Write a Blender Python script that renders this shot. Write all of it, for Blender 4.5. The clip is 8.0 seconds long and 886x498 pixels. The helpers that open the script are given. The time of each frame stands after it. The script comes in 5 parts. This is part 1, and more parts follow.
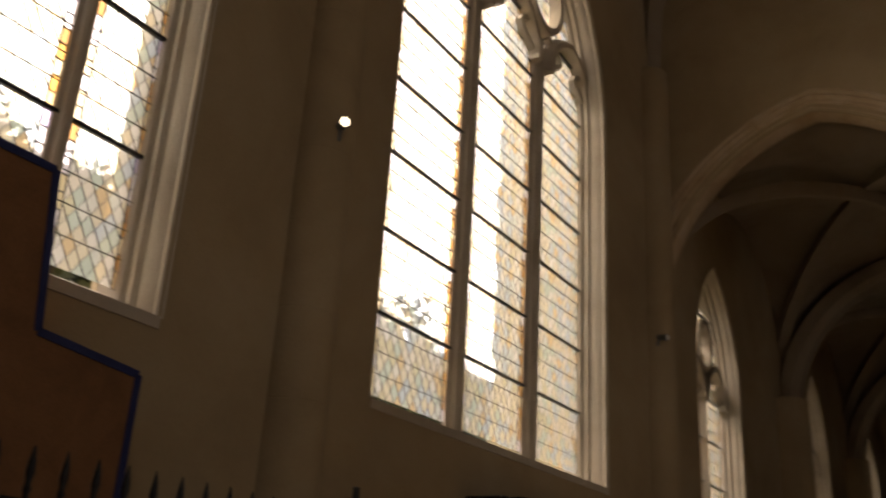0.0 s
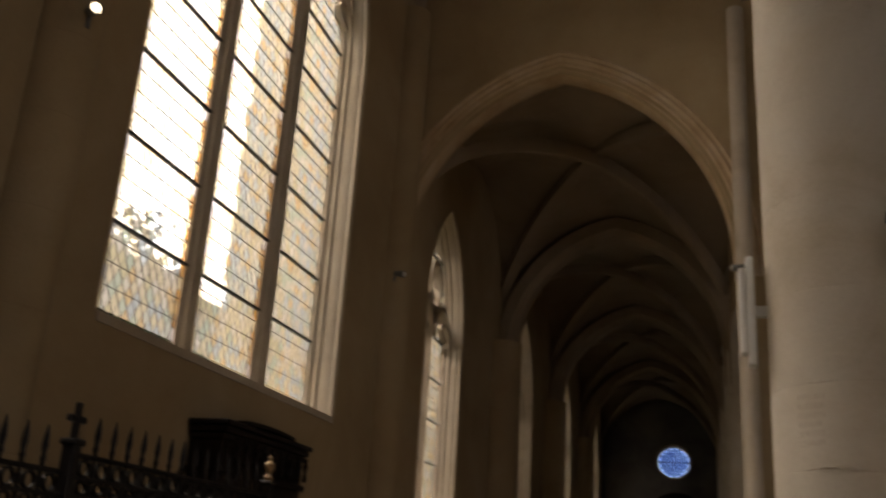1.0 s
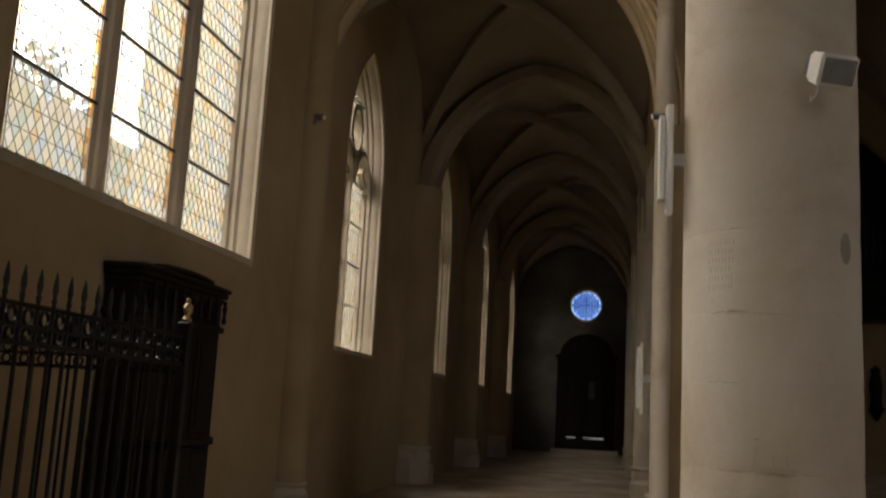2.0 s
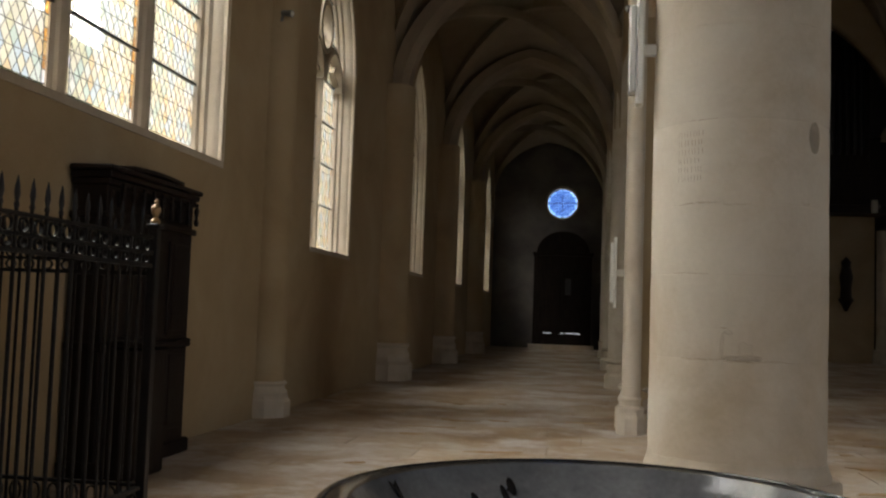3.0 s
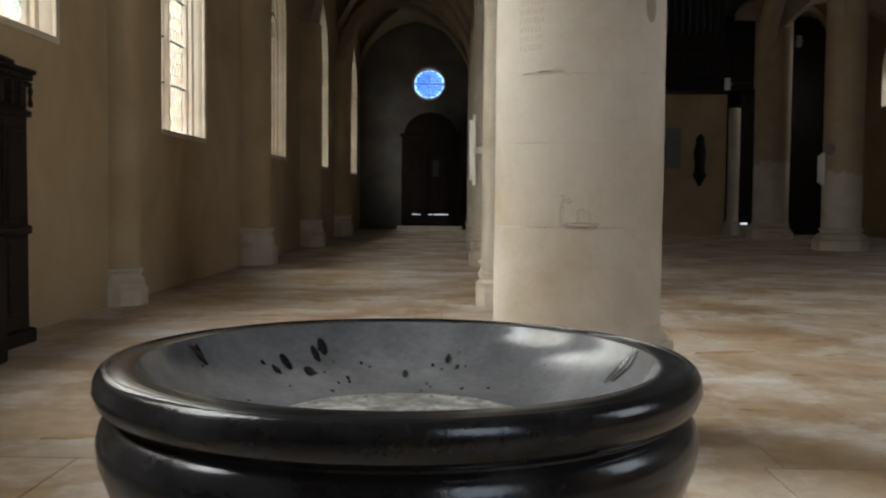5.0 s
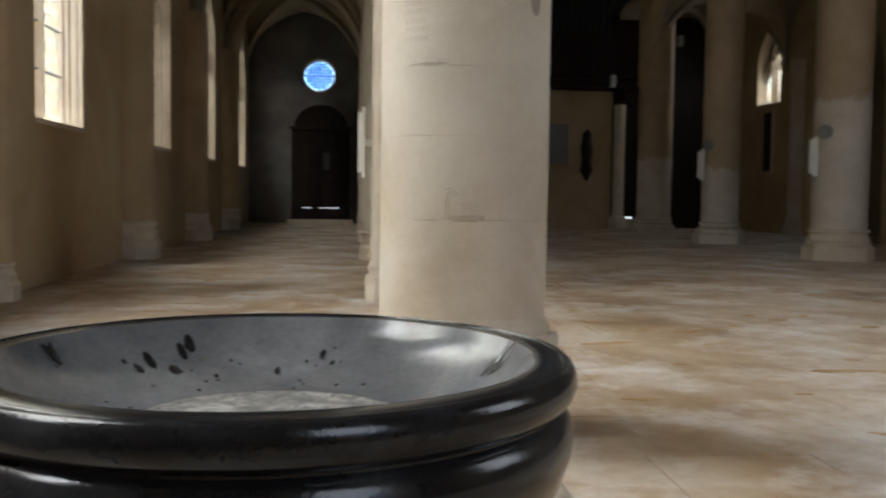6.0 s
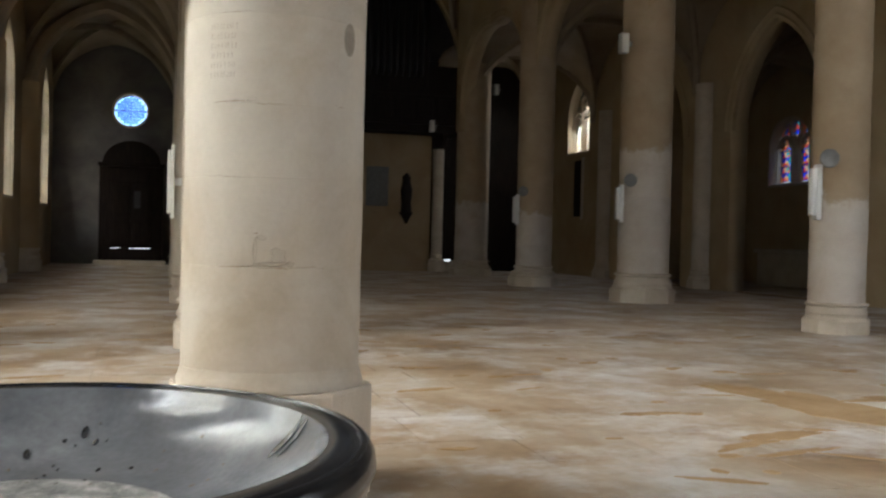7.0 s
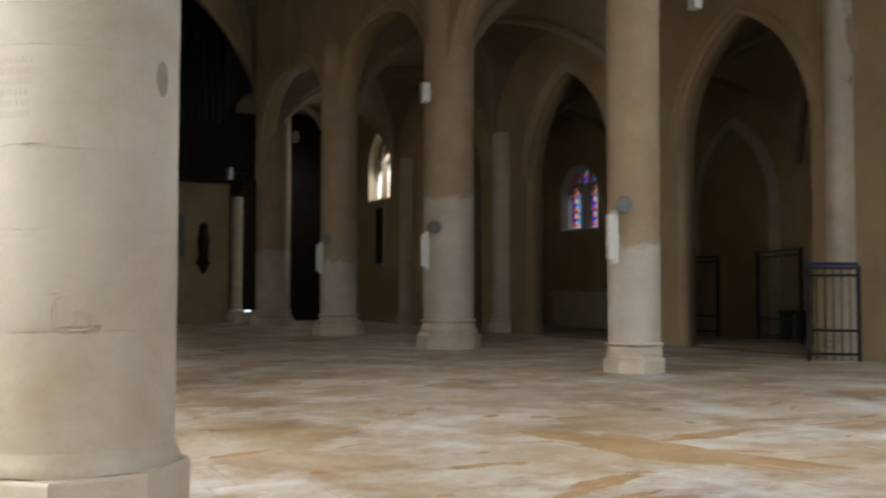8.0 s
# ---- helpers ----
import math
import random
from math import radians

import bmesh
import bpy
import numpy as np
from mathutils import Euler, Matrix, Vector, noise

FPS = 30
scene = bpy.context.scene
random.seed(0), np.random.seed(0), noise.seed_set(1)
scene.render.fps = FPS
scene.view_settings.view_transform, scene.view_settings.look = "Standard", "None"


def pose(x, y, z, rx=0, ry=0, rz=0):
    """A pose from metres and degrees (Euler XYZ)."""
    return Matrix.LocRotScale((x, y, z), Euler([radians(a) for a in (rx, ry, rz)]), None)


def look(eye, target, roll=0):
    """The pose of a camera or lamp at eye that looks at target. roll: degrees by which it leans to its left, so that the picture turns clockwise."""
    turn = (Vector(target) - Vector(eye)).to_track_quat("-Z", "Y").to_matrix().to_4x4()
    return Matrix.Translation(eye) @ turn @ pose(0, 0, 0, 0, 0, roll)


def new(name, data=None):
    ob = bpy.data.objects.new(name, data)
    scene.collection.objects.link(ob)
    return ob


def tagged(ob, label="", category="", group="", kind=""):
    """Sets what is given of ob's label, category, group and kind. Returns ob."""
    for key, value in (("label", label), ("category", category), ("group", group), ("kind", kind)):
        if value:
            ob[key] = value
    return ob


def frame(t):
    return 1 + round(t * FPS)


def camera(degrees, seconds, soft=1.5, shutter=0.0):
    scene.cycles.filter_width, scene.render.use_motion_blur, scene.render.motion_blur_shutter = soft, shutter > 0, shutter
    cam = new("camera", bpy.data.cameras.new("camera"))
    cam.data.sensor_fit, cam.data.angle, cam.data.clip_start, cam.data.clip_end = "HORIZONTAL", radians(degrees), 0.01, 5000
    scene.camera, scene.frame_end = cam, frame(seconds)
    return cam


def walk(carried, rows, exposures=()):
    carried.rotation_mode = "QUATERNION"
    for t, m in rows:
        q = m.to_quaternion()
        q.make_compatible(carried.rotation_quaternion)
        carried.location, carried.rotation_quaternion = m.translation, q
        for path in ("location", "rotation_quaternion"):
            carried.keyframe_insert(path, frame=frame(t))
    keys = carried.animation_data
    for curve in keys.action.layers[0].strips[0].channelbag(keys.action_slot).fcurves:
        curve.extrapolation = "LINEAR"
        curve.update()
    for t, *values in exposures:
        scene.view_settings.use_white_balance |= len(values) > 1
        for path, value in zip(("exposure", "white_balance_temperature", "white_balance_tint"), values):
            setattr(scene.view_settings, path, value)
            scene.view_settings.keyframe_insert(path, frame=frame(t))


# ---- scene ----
cam = camera(49.8, 8.0, soft=2.1, shutter=0.4)
PATH = [
    (0, (-0.888, -0.362, 1.254), (-1.894, 1.2, 1.995), 3.5),
    (0.5, (-0.959, -0.346, 1.259), (-1.737, 1.36, 1.955), 3.6),
    (1, (-1.021, -0.305, 1.26), (-1.537, 1.519, 1.897), 3.7),
    (1.5, (-1.033, -0.267, 1.262), (-1.39, 1.636, 1.764), 4.7),
    (2, (-1.031, -0.257, 1.263), (-1.386, 1.682, 1.598), 3.1),
    (2.2, (-1.023, -0.255, 1.257), (-1.375, 1.693, 1.538), 2.8),
    (3.5, (-0.975, -0.209, 1.242), (-1.219, 1.775, 1.288), 1.5),
    (4, (-0.937, -0.2, 1.226), (-1.105, 1.792, 1.181), 1.1),
    (5.5, (-0.848, -0.165, 1.196), (-0.8, 1.832, 1.085), 0.5),
    (6, (-0.837, -0.132, 1.195), (-0.645, 1.855, 1.078), 0.8),
    (6.5, (-0.821, -0.068, 1.195), (-0.375, 1.878, 1.09), 1.4),
    (7, (-0.768, 0.039, 1.215), (-0.21, 1.959, 1.192), 1.4),
    (7.5, (-0.772, 0.183, 1.214), (-0.041, 2.044, 1.241), 1.4),
    (8, (-0.813, 0.334, 1.242), (0.132, 2.095, 1.323), 0.1),
]
walk(cam, [(t, look(eye, target, roll)) for t, eye, target, roll in PATH],
     [(0.0, -1.75, 7670, 21), (0.6, -1.85, 7670, 21), (1.2, -1.78, 7370, 19), (2.2, -1.27, 6770, 13), (3.3, -0.75, 6260, 11), (4.2, -0.48, 6060, 10), (5.5, -0.24, 5980, 9), (6.5, -0.03, 5960, 9), (7.5, 0.17, 5940, 9), (8.0, 0.32, 5940, 9)])

# ---- world, sun, large lights ----
world = bpy.data.worlds.new("world")
scene.world = world
world.use_nodes = True
wn = world.node_tree
sky = wn.nodes.new("ShaderNodeTexSky")
sky.sky_type, sky.sun_disc = "NISHITA", False
sky.sun_elevation, sky.sun_rotation = radians(65), radians(170)
wn.links.new(sky.outputs[0], wn.nodes["Background"].inputs[0])
wn.nodes["Background"].inputs[1].default_value = 0.15

sun = new("sun", bpy.data.lights.new("sun", "SUN"))
sun.data.energy, sun.data.angle, sun.data.color = 4.5, radians(0.5), (1.0, 0.93, 0.82)
sun.matrix_world = look((3, -18, 40), (0, 0, 0))


def window_light(place, target, wide, high, watts, colour=(1.0, 0.97, 0.92)):
    """Sky light that comes in through one window opening."""
    lamp = bpy.data.lights.new("sky_light", "AREA")
    lamp.shape, lamp.size, lamp.size_y, lamp.energy, lamp.color = "RECTANGLE", wide, high, watts, colour
    ob = new("sky_light", lamp)
    ob.matrix_world = look(place, target)
    return ob


WARM, COOL = (1.0, 0.94, 0.84), (0.95, 0.98, 1.0)
# north aisle windows
AISLE = [12.95, 19.6, 26.3, 33.9]
for wy in AISLE:
    window_light((-5.45, wy, 4.0), (-1.8, wy + 0.4, 1.2), 1.7, 3.9, (14, 9, 4, 0.5)[AISLE.index(wy)], WARM).data.spread = radians(105)
# the tall windows beside the confessional, lit by open sky
window_light((-10.0, 6.9, 13.0), (-4.9, 6.9, 5.5), 9.0, 7.0, 4700)
window_light((-10.0, 1.2, 12.0), (-4.9, 1.6, 4.6), 7.0, 7.0, 2000)
# unseen choir and transept windows behind the walk, added to light the nave
window_light((4.4, -7.4, 7.0), (4.0, 3.5, 0.0), 5.0, 5.5, 345, COOL)
# narrow extra lamp in the choir opening, added to pool light on the floor
added_sky_glow = window_light((4.4, -6.7, 7.0), (4.9, 4.4, 0.0), 4.2, 3.6, 42)
added_sky_glow.data.spread = radians(32)
window_light((13.95, 3.0, 7.0), (5.5, 6.5, 0.0), 5.0, 5.5, 380, COOL)
# south and west windows
window_light((13.95, 31.5, 5.6), (9.0, 29.0, 1.5), 1.8, 2.2, 110)
window_light((19.1, 26.3, 3.8), (13.0, 24.0, 1.5), 1.6, 2.0, 0.5)


# ---- materials ----
def material(name):
    m = bpy.data.materials.new(name)
    m.use_nodes = True
    return m, m.node_tree, m.node_tree.nodes["Principled BSDF"]


def mottled(name, colours, scale, rough=0.85, fine=0.15, bump=0.25, fine_scale=60.0, stretch=(1, 1, 1), per_piece=0.0, metal=0.0, rough_vary=0.1, pale=None, bump_dist=0.01, spec=0.4):
    """A surface with large stains, fine grain, relief and varied gloss, in metres."""
    m, tree, shader = material(name)
    nodes, links = tree.nodes, tree.links
    coord = nodes.new("ShaderNodeNewGeometry")
    place = nodes.new("ShaderNodeMapping")
    place.inputs["Scale"].default_value = stretch
    links.new(coord.outputs["Position"], place.inputs[0])
    big = nodes.new("ShaderNodeTexNoise")
    big.inputs["Scale"].default_value, big.inputs["Detail"].default_value, big.inputs["Roughness"].default_value = scale, 6, 0.62
    big.inputs["Distortion"].default_value = 0.4
    links.new(place.outputs[0], big.inputs["Vector"])
    ramp = nodes.new("ShaderNodeValToRGB")
    ramp.color_ramp.elements.remove(ramp.color_ramp.elements[1])
    for i, c in enumerate(colours):
        at = 0.3 + 0.4 * i / max(1, len(colours) - 1)
        e = ramp.color_ramp.elements[0] if i == 0 else ramp.color_ramp.elements.new(at)
        e.position, e.color = at, (*c, 1)
    links.new(big.outputs["Fac"], ramp.inputs[0])
    small = nodes.new("ShaderNodeTexNoise")
    small.inputs["Scale"].default_value, small.inputs["Detail"].default_value = fine_scale, 5
    links.new(place.outputs[0], small.inputs["Vector"])
    grain = nodes.new("ShaderNodeMapRange")
    grain.inputs["To Min"].default_value, grain.inputs["To Max"].default_value = 1 - fine, 1 + fine
    links.new(small.outputs["Fac"], grain.inputs["Value"])
    mul = nodes.new("ShaderNodeMix")
    mul.data_type, mul.blend_type = "RGBA", "MULTIPLY"
    mul.inputs[0].default_value = 1.0
    links.new(ramp.outputs[0], mul.inputs[6])
    links.new(grain.outputs[0], mul.inputs[7])
    out = mul.outputs[2]
    if pale:
        # pale worn patches with soft edges
        patch = nodes.new("ShaderNodeTexNoise")
        patch.inputs["Scale"].default_value, patch.inputs["Detail"].default_value, patch.inputs["Roughness"].default_value = pale[1], 9, 0.7
        links.new(place.outputs[0], patch.inputs["Vector"])
        step = nodes.new("ShaderNodeMapRange")
        step.inputs["From Min"].default_value, step.inputs["From Max"].default_value = pale[2], pale[2] + 0.2
        links.new(patch.outputs["Fac"], step.inputs["Value"])
        over = nodes.new("ShaderNodeMix")
        over.data_type = "RGBA"
        links.new(step.outputs[0], over.inputs[0])
        links.new(out, over.inputs[6])
        over.inputs[7].default_value = (*pale[0], 1)
        out = over.outputs[2]
    if per_piece:
        info = nodes.new("ShaderNodeObjectInfo")
        vary = nodes.new("ShaderNodeMapRange")
        vary.inputs["To Min"].default_value, vary.inputs["To Max"].default_value = 1 - per_piece, 1 + per_piece
        links.new(info.outputs["Random"], vary.inputs["Value"])
        tint = nodes.new("ShaderNodeMix")
        tint.data_type, tint.blend_type = "RGBA", "MULTIPLY"
        tint.inputs[0].default_value = 1.0
        links.new(out, tint.inputs[6])
        links.new(vary.outputs[0], tint.inputs[7])
        out = tint.outputs[2]
    links.new(out, shader.inputs["Base Color"])
    gloss = nodes.new("ShaderNodeMapRange")
    gloss.inputs["To Min"].default_value, gloss.inputs["To Max"].default_value = rough - rough_vary, min(1.0, rough + rough_vary)
    links.new(big.outputs["Fac"], gloss.inputs["Value"])
    links.new(gloss.outputs[0], shader.inputs["Roughness"])
    shader.inputs["Metallic"].default_value = metal
    shader.inputs["Specular IOR Level"].default_value = spec
    relief = nodes.new("ShaderNodeBump")
    relief.inputs["Strength"].default_value, relief.inputs["Distance"].default_value = bump, bump_dist
    both = nodes.new("ShaderNodeMath")
    both.operation = "ADD"
    links.new(big.outputs["Fac"], both.inputs[0])
    links.new(small.outputs["Fac"], both.inputs[1])
    links.new(both.outputs[0], relief.inputs["Height"])
    links.new(relief.outputs[0], shader.inputs["Normal"])
    return m


def glowing(name, colour, strength):
    m, tree, shader = material(name)
    shader.inputs["Base Color"].default_value = (*colour, 1)
    shader.inputs["Emission Color"].default_value = (*colour, 1)
    shader.inputs["Emission Strength"].default_value = strength
    return m


def stained(name, colours, clear=0.62):
    """Old leaded glass: every pane takes one of the tints, clear enough to see light and shapes through."""
    m, tree, shader = material(name)
    nodes, links = tree.nodes, tree.links
    geo = nodes.new("ShaderNodeNewGeometry")
    ramp = nodes.new("ShaderNodeValToRGB")
    ramp.color_ramp.interpolation = "CONSTANT"
    ramp.color_ramp.elements.remove(ramp.color_ramp.elements[1])
    for i, c in enumerate(colours):
        e = ramp.color_ramp.elements[0] if i == 0 else ramp.color_ramp.elements.new(i / len(colours))
        e.position, e.color = i / len(colours), (*c, 1)
    links.new(geo.outputs["Random Per Island"], ramp.inputs[0])
    clearer = nodes.new("ShaderNodeBsdfTransparent")
    links.new(ramp.outputs[0], clearer.inputs[0])
    milky = nodes.new("ShaderNodeBsdfTranslucent")
    links.new(ramp.outputs[0], milky.inputs[0])
    shiny = nodes.new("ShaderNodeBsdfGlossy")
    shiny.inputs["Roughness"].default_value = 0.15
    a, b = nodes.new("ShaderNodeMixShader"), nodes.new("ShaderNodeMixShader")
    a.inputs[0].default_value, b.inputs[0].default_value = 1 - clear, 0.04
    links.new(clearer.outputs[0], a.inputs[1])
    links.new(milky.outputs[0], a.inputs[2])
    links.new(a.outputs[0], b.inputs[1])
    links.new(shiny.outputs[0], b.inputs[2])
    links.new(b.outputs[0], nodes["Material Output"].inputs[0])
    return m


PLASTER = mottled("ochre_plaster", [(0.32, 0.23, 0.125), (0.385, 0.288, 0.165), (0.43, 0.337, 0.21)], 0.7, 0.9, 0.07, 0.25, 45)
# ochre plaster again, darkened in its colour for the dim light overhead
VAULT = mottled("shaded_vault_plaster", [(0.24, 0.185, 0.125), (0.31, 0.245, 0.17), (0.35, 0.285, 0.205)], 0.8, 0.9, 0.1, 0.25, 40)
STONE = mottled("limestone", [(0.42, 0.345, 0.245), (0.51, 0.45, 0.355), (0.575, 0.525, 0.435)], 1.3, 0.8, 0.06, 0.18, 40, per_piece=0.035)
DRESSED = mottled("dressed_stone", [(0.43, 0.36, 0.27), (0.51, 0.44, 0.34), (0.56, 0.495, 0.40)], 2.0, 0.8, 0.08, 0.25, 70, per_piece=0.04)
# darker and greyer than the ochre plaster of the other walls
DARK_GREY = mottled("dark_grey_wall", [(0.10, 0.092, 0.09), (0.145, 0.132, 0.125), (0.19, 0.17, 0.16)], 1.1, 0.9, 0.1, 0.3, 40)
RUST_STONE = mottled("repaired_stone", [(0.42, 0.29, 0.16), (0.50, 0.37, 0.23), (0.55, 0.44, 0.31)], 2.5, 0.85, 0.1, 0.4, 60)
FLOOR = mottled("worn_flagstone", [(0.19, 0.115, 0.055), (0.32, 0.22, 0.125), (0.41, 0.325, 0.23), (0.47, 0.415, 0.34)], 0.75, 0.58, 0.2, 0.35, 9, per_piece=0.05, rough_vary=0.2, pale=((0.60, 0.58, 0.55), 0.9, 0.48))


def washed(name, height):
    """Limestone whose upper part keeps an old ochre wash with a ragged, stained lower edge."""
    m = mottled(name, [(0.42, 0.345, 0.265), (0.51, 0.45, 0.375), (0.57, 0.52, 0.45)], 1.3, 0.8, 0.08, 0.2, 40, per_piece=0.035)
    nodes, links = m.node_tree.nodes, m.node_tree.links
    shader = nodes["Principled BSDF"]
    stone = shader.inputs["Base Color"].links[0].from_socket
    geo, axis, rag = nodes.new("ShaderNodeNewGeometry"), nodes.new("ShaderNodeSeparateXYZ"), nodes.new("ShaderNodeTexNoise")
    rag.inputs["Scale"].default_value, rag.inputs["Detail"].default_value, rag.inputs["Roughness"].default_value = 1.8, 7, 0.65
    links.new(geo.outputs["Position"], axis.inputs[0])
    links.new(geo.outputs["Position"], rag.inputs["Vector"])
    wave = nodes.new("ShaderNodeMath")
    wave.operation = "MULTIPLY_ADD"
    wave.inputs[1].default_value = 1.1
    links.new(rag.outputs["Fac"], wave.inputs[0])
    links.new(axis.outputs[2], wave.inputs[2])
    ramp = nodes.new("ShaderNodeMapRange")
    ramp.inputs["From Min"].default_value, ramp.inputs["From Max"].default_value = height + 0.5, height + 0.62
    ramp.inputs["To Max"].default_value = 0.95
    links.new(wave.outputs[0], ramp.inputs["Value"])
    tone = nodes.new("ShaderNodeValToRGB")
    for e, at, c in zip(tone.color_ramp.elements, (0.3, 0.7), ((0.31, 0.22, 0.125), (0.41, 0.315, 0.20))):
        e.position, e.color = at, (*c, 1)
    links.new(rag.outputs["Fac"], tone.inputs[0])
    mix = nodes.new("ShaderNodeMix")
    mix.data_type = "RGBA"
    links.new(ramp.outputs[0], mix.inputs[0])
    links.new(stone, mix.inputs[6])
    links.new(tone.outputs[0], mix.inputs[7])
    links.new(mix.outputs[2], shader.inputs["Base Color"])
    return m


WASHED = [washed("washed_limestone", h) for h in (1.87, 3.06, 1.9, 2.4)]
PATCH = mottled("ochre_screed", [(0.28, 0.17, 0.07), (0.36, 0.235, 0.11), (0.42, 0.295, 0.16)], 2.2, 0.85, 0.15, 0.35, 30)
JOINT = mottled("floor_joint", [(0.20, 0.14, 0.08), (0.30, 0.22, 0.15)], 6.0, 0.95, 0.2, 0.4)
MARBLE = mottled("black_marble", [(0.006, 0.006, 0.007), (0.012, 0.012, 0.013), (0.03, 0.031, 0.033)], 5.0, 0.17, 0.3, 0.04, 120, rough_vary=0.07)
# honed bowl marble, base colour lightened to carry the windows' reflected sheen
BOWL = mottled("honed_sheen_marble", [(0.08, 0.081, 0.083), (0.13, 0.131, 0.133), (0.19, 0.19, 0.19)], 4.0, 0.17, 0.25, 0.05, 90, rough_vary=0.08)
DUST = mottled("lime_crust", [(0.07, 0.067, 0.06), (0.17, 0.162, 0.145), (0.40, 0.38, 0.34)], 22.0, 0.9, 0.4, 0.6, 120)
IRON = mottled("black_iron", [(0.008, 0.008, 0.008), (0.014, 0.013, 0.013), (0.022, 0.02, 0.018)], 8.0, 0.36, 0.2, 0.2, 140, metal=0.2, spec=0.35)
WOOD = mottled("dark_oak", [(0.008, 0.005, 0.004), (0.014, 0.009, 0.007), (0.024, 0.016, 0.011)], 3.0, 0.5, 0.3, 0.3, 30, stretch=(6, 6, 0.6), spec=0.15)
BOARD = mottled("brown_board", [(0.17, 0.075, 0.03), (0.23, 0.105, 0.042), (0.27, 0.13, 0.055)], 3.0, 0.8, 0.25, 0.15, 90)
TAPE = mottled("blue_tape", [(0.012, 0.02, 0.09), (0.018, 0.03, 0.13)], 9.0, 0.5, 0.1, 0.1)
WHITE = mottled("white_enamel", [(0.66, 0.65, 0.60), (0.74, 0.73, 0.68)], 5.0, 0.45, 0.04, 0.05)
DARK = mottled("dark_felt", [(0.03, 0.03, 0.03), (0.05, 0.05, 0.048)], 9.0, 0.75, 0.15, 0.2, 200)
GREY = mottled("grey_mesh", [(0.16, 0.16, 0.15), (0.22, 0.22, 0.21)], 9.0, 0.6, 0.1, 0.2, 200)
GILT = mottled("worn_gilt", [(0.30, 0.20, 0.10), (0.45, 0.33, 0.19)], 20.0, 0.4, 0.2, 0.2, 90, metal=0.6)
LEAD = mottled("lead", [(0.03, 0.03, 0.03), (0.06, 0.06, 0.06)], 20.0, 0.6, 0.1, 0.2)
LAMPGLOW = glowing("lit_bulb", (1.0, 0.86, 0.62), 12.0)
GAPLIGHT = glowing("daylight_gap", (0.9, 0.95, 1.0), 1.2)
GLASS = stained("pale_leaded_glass", [(0.93, 0.86, 0.66), (0.70, 0.81, 0.72), (0.95, 0.93, 0.86), (0.93, 0.73, 0.46), (0.69, 0.79, 0.86), (0.90, 0.90, 0.82), (0.84, 0.80, 0.58), (0.95, 0.89, 0.76), (0.79, 0.85, 0.80), (0.92, 0.85, 0.68)])
EDGE_GLASS = stained("border_glass", [(0.80, 0.42, 0.12), (0.62, 0.55, 0.78), (0.95, 0.82, 0.55), (0.55, 0.30, 0.12), (0.90, 0.88, 0.92), (0.85, 0.60, 0.30)])
BLUE_GLASS = stained("blue_glass", [(0.10, 0.21, 0.50), (0.13, 0.25, 0.55), (0.18, 0.31, 0.60), (0.08, 0.17, 0.45)], 0.5)
FIGURE_GLASS = stained("figured_glass", [(0.03, 0.07, 0.9), (0.9, 0.06, 0.03), (0.05, 0.25, 0.9), (0.95, 0.33, 0.12), (0.02, 0.02, 0.4), (0.9, 0.5, 0.35), (0.05, 0.5, 0.5)], 0.93)
LEAF = mottled("leaves", [(0.06, 0.075, 0.04), (0.10, 0.12, 0.06), (0.15, 0.15, 0.08)], 0.9, 0.7, 0.3, 0.1, 8)
PALE_STONE = mottled("sunlit_stone", [(0.27, 0.225, 0.13), (0.36, 0.315, 0.20), (0.42, 0.39, 0.29)], 1.5, 0.85, 0.15, 0.4, 14, per_piece=0.18)
BARK = mottled("bark", [(0.06, 0.045, 0.03), (0.12, 0.09, 0.06)], 4.0, 0.9, 0.3, 0.5)
GROUND = mottled("grass", [(0.05, 0.055, 0.02), (0.09, 0.09, 0.035)], 0.6, 0.95, 0.3, 0.3, 8)


# ---- mesh helpers ----
def finish(bm, name, mat, smooth=0.0):
    bmesh.ops.recalc_face_normals(bm, faces=bm.faces)
    me = bpy.data.meshes.new(name)
    bm.to_mesh(me)
    bm.free()
    me.materials.append(mat)
    if smooth:
        me.polygons.foreach_set("use_smooth", [True] * len(me.polygons))
        me.set_sharp_from_angle(angle=radians(smooth))
    return me


def part(name, bm, mat, parent=None, label="", smooth=0.0, at=None):
    ob = new(name, finish(bm, name, mat, smooth))
    if parent is not None:
        ob.parent = parent
    if at is not None:
        ob.location = at
    if label:
        ob["label"] = label
    return ob


def thing(name, at, label, category, group="", kind=""):
    ob = new(name)
    ob.empty_display_size = 0.1
    ob.location = at
    return tagged(ob, label, category, group, kind)


def box(bm, lo, hi, bevel=0.0):
    vs = [bm.verts.new((x, y, z)) for x in (lo[0], hi[0]) for y in (lo[1], hi[1]) for z in (lo[2], hi[2])]
    fs = [bm.faces.new([vs[i] for i in f]) for f in ((0, 1, 3, 2), (4, 6, 7, 5), (0, 4, 5, 1), (2, 3, 7, 6), (0, 2, 6, 4), (1, 5, 7, 3))]
    if bevel:
        bmesh.ops.bevel(bm, geom=list({e for f in fs for e in f.edges}), offset=bevel, segments=1, affect="EDGES", profile=0.5)
    return bm


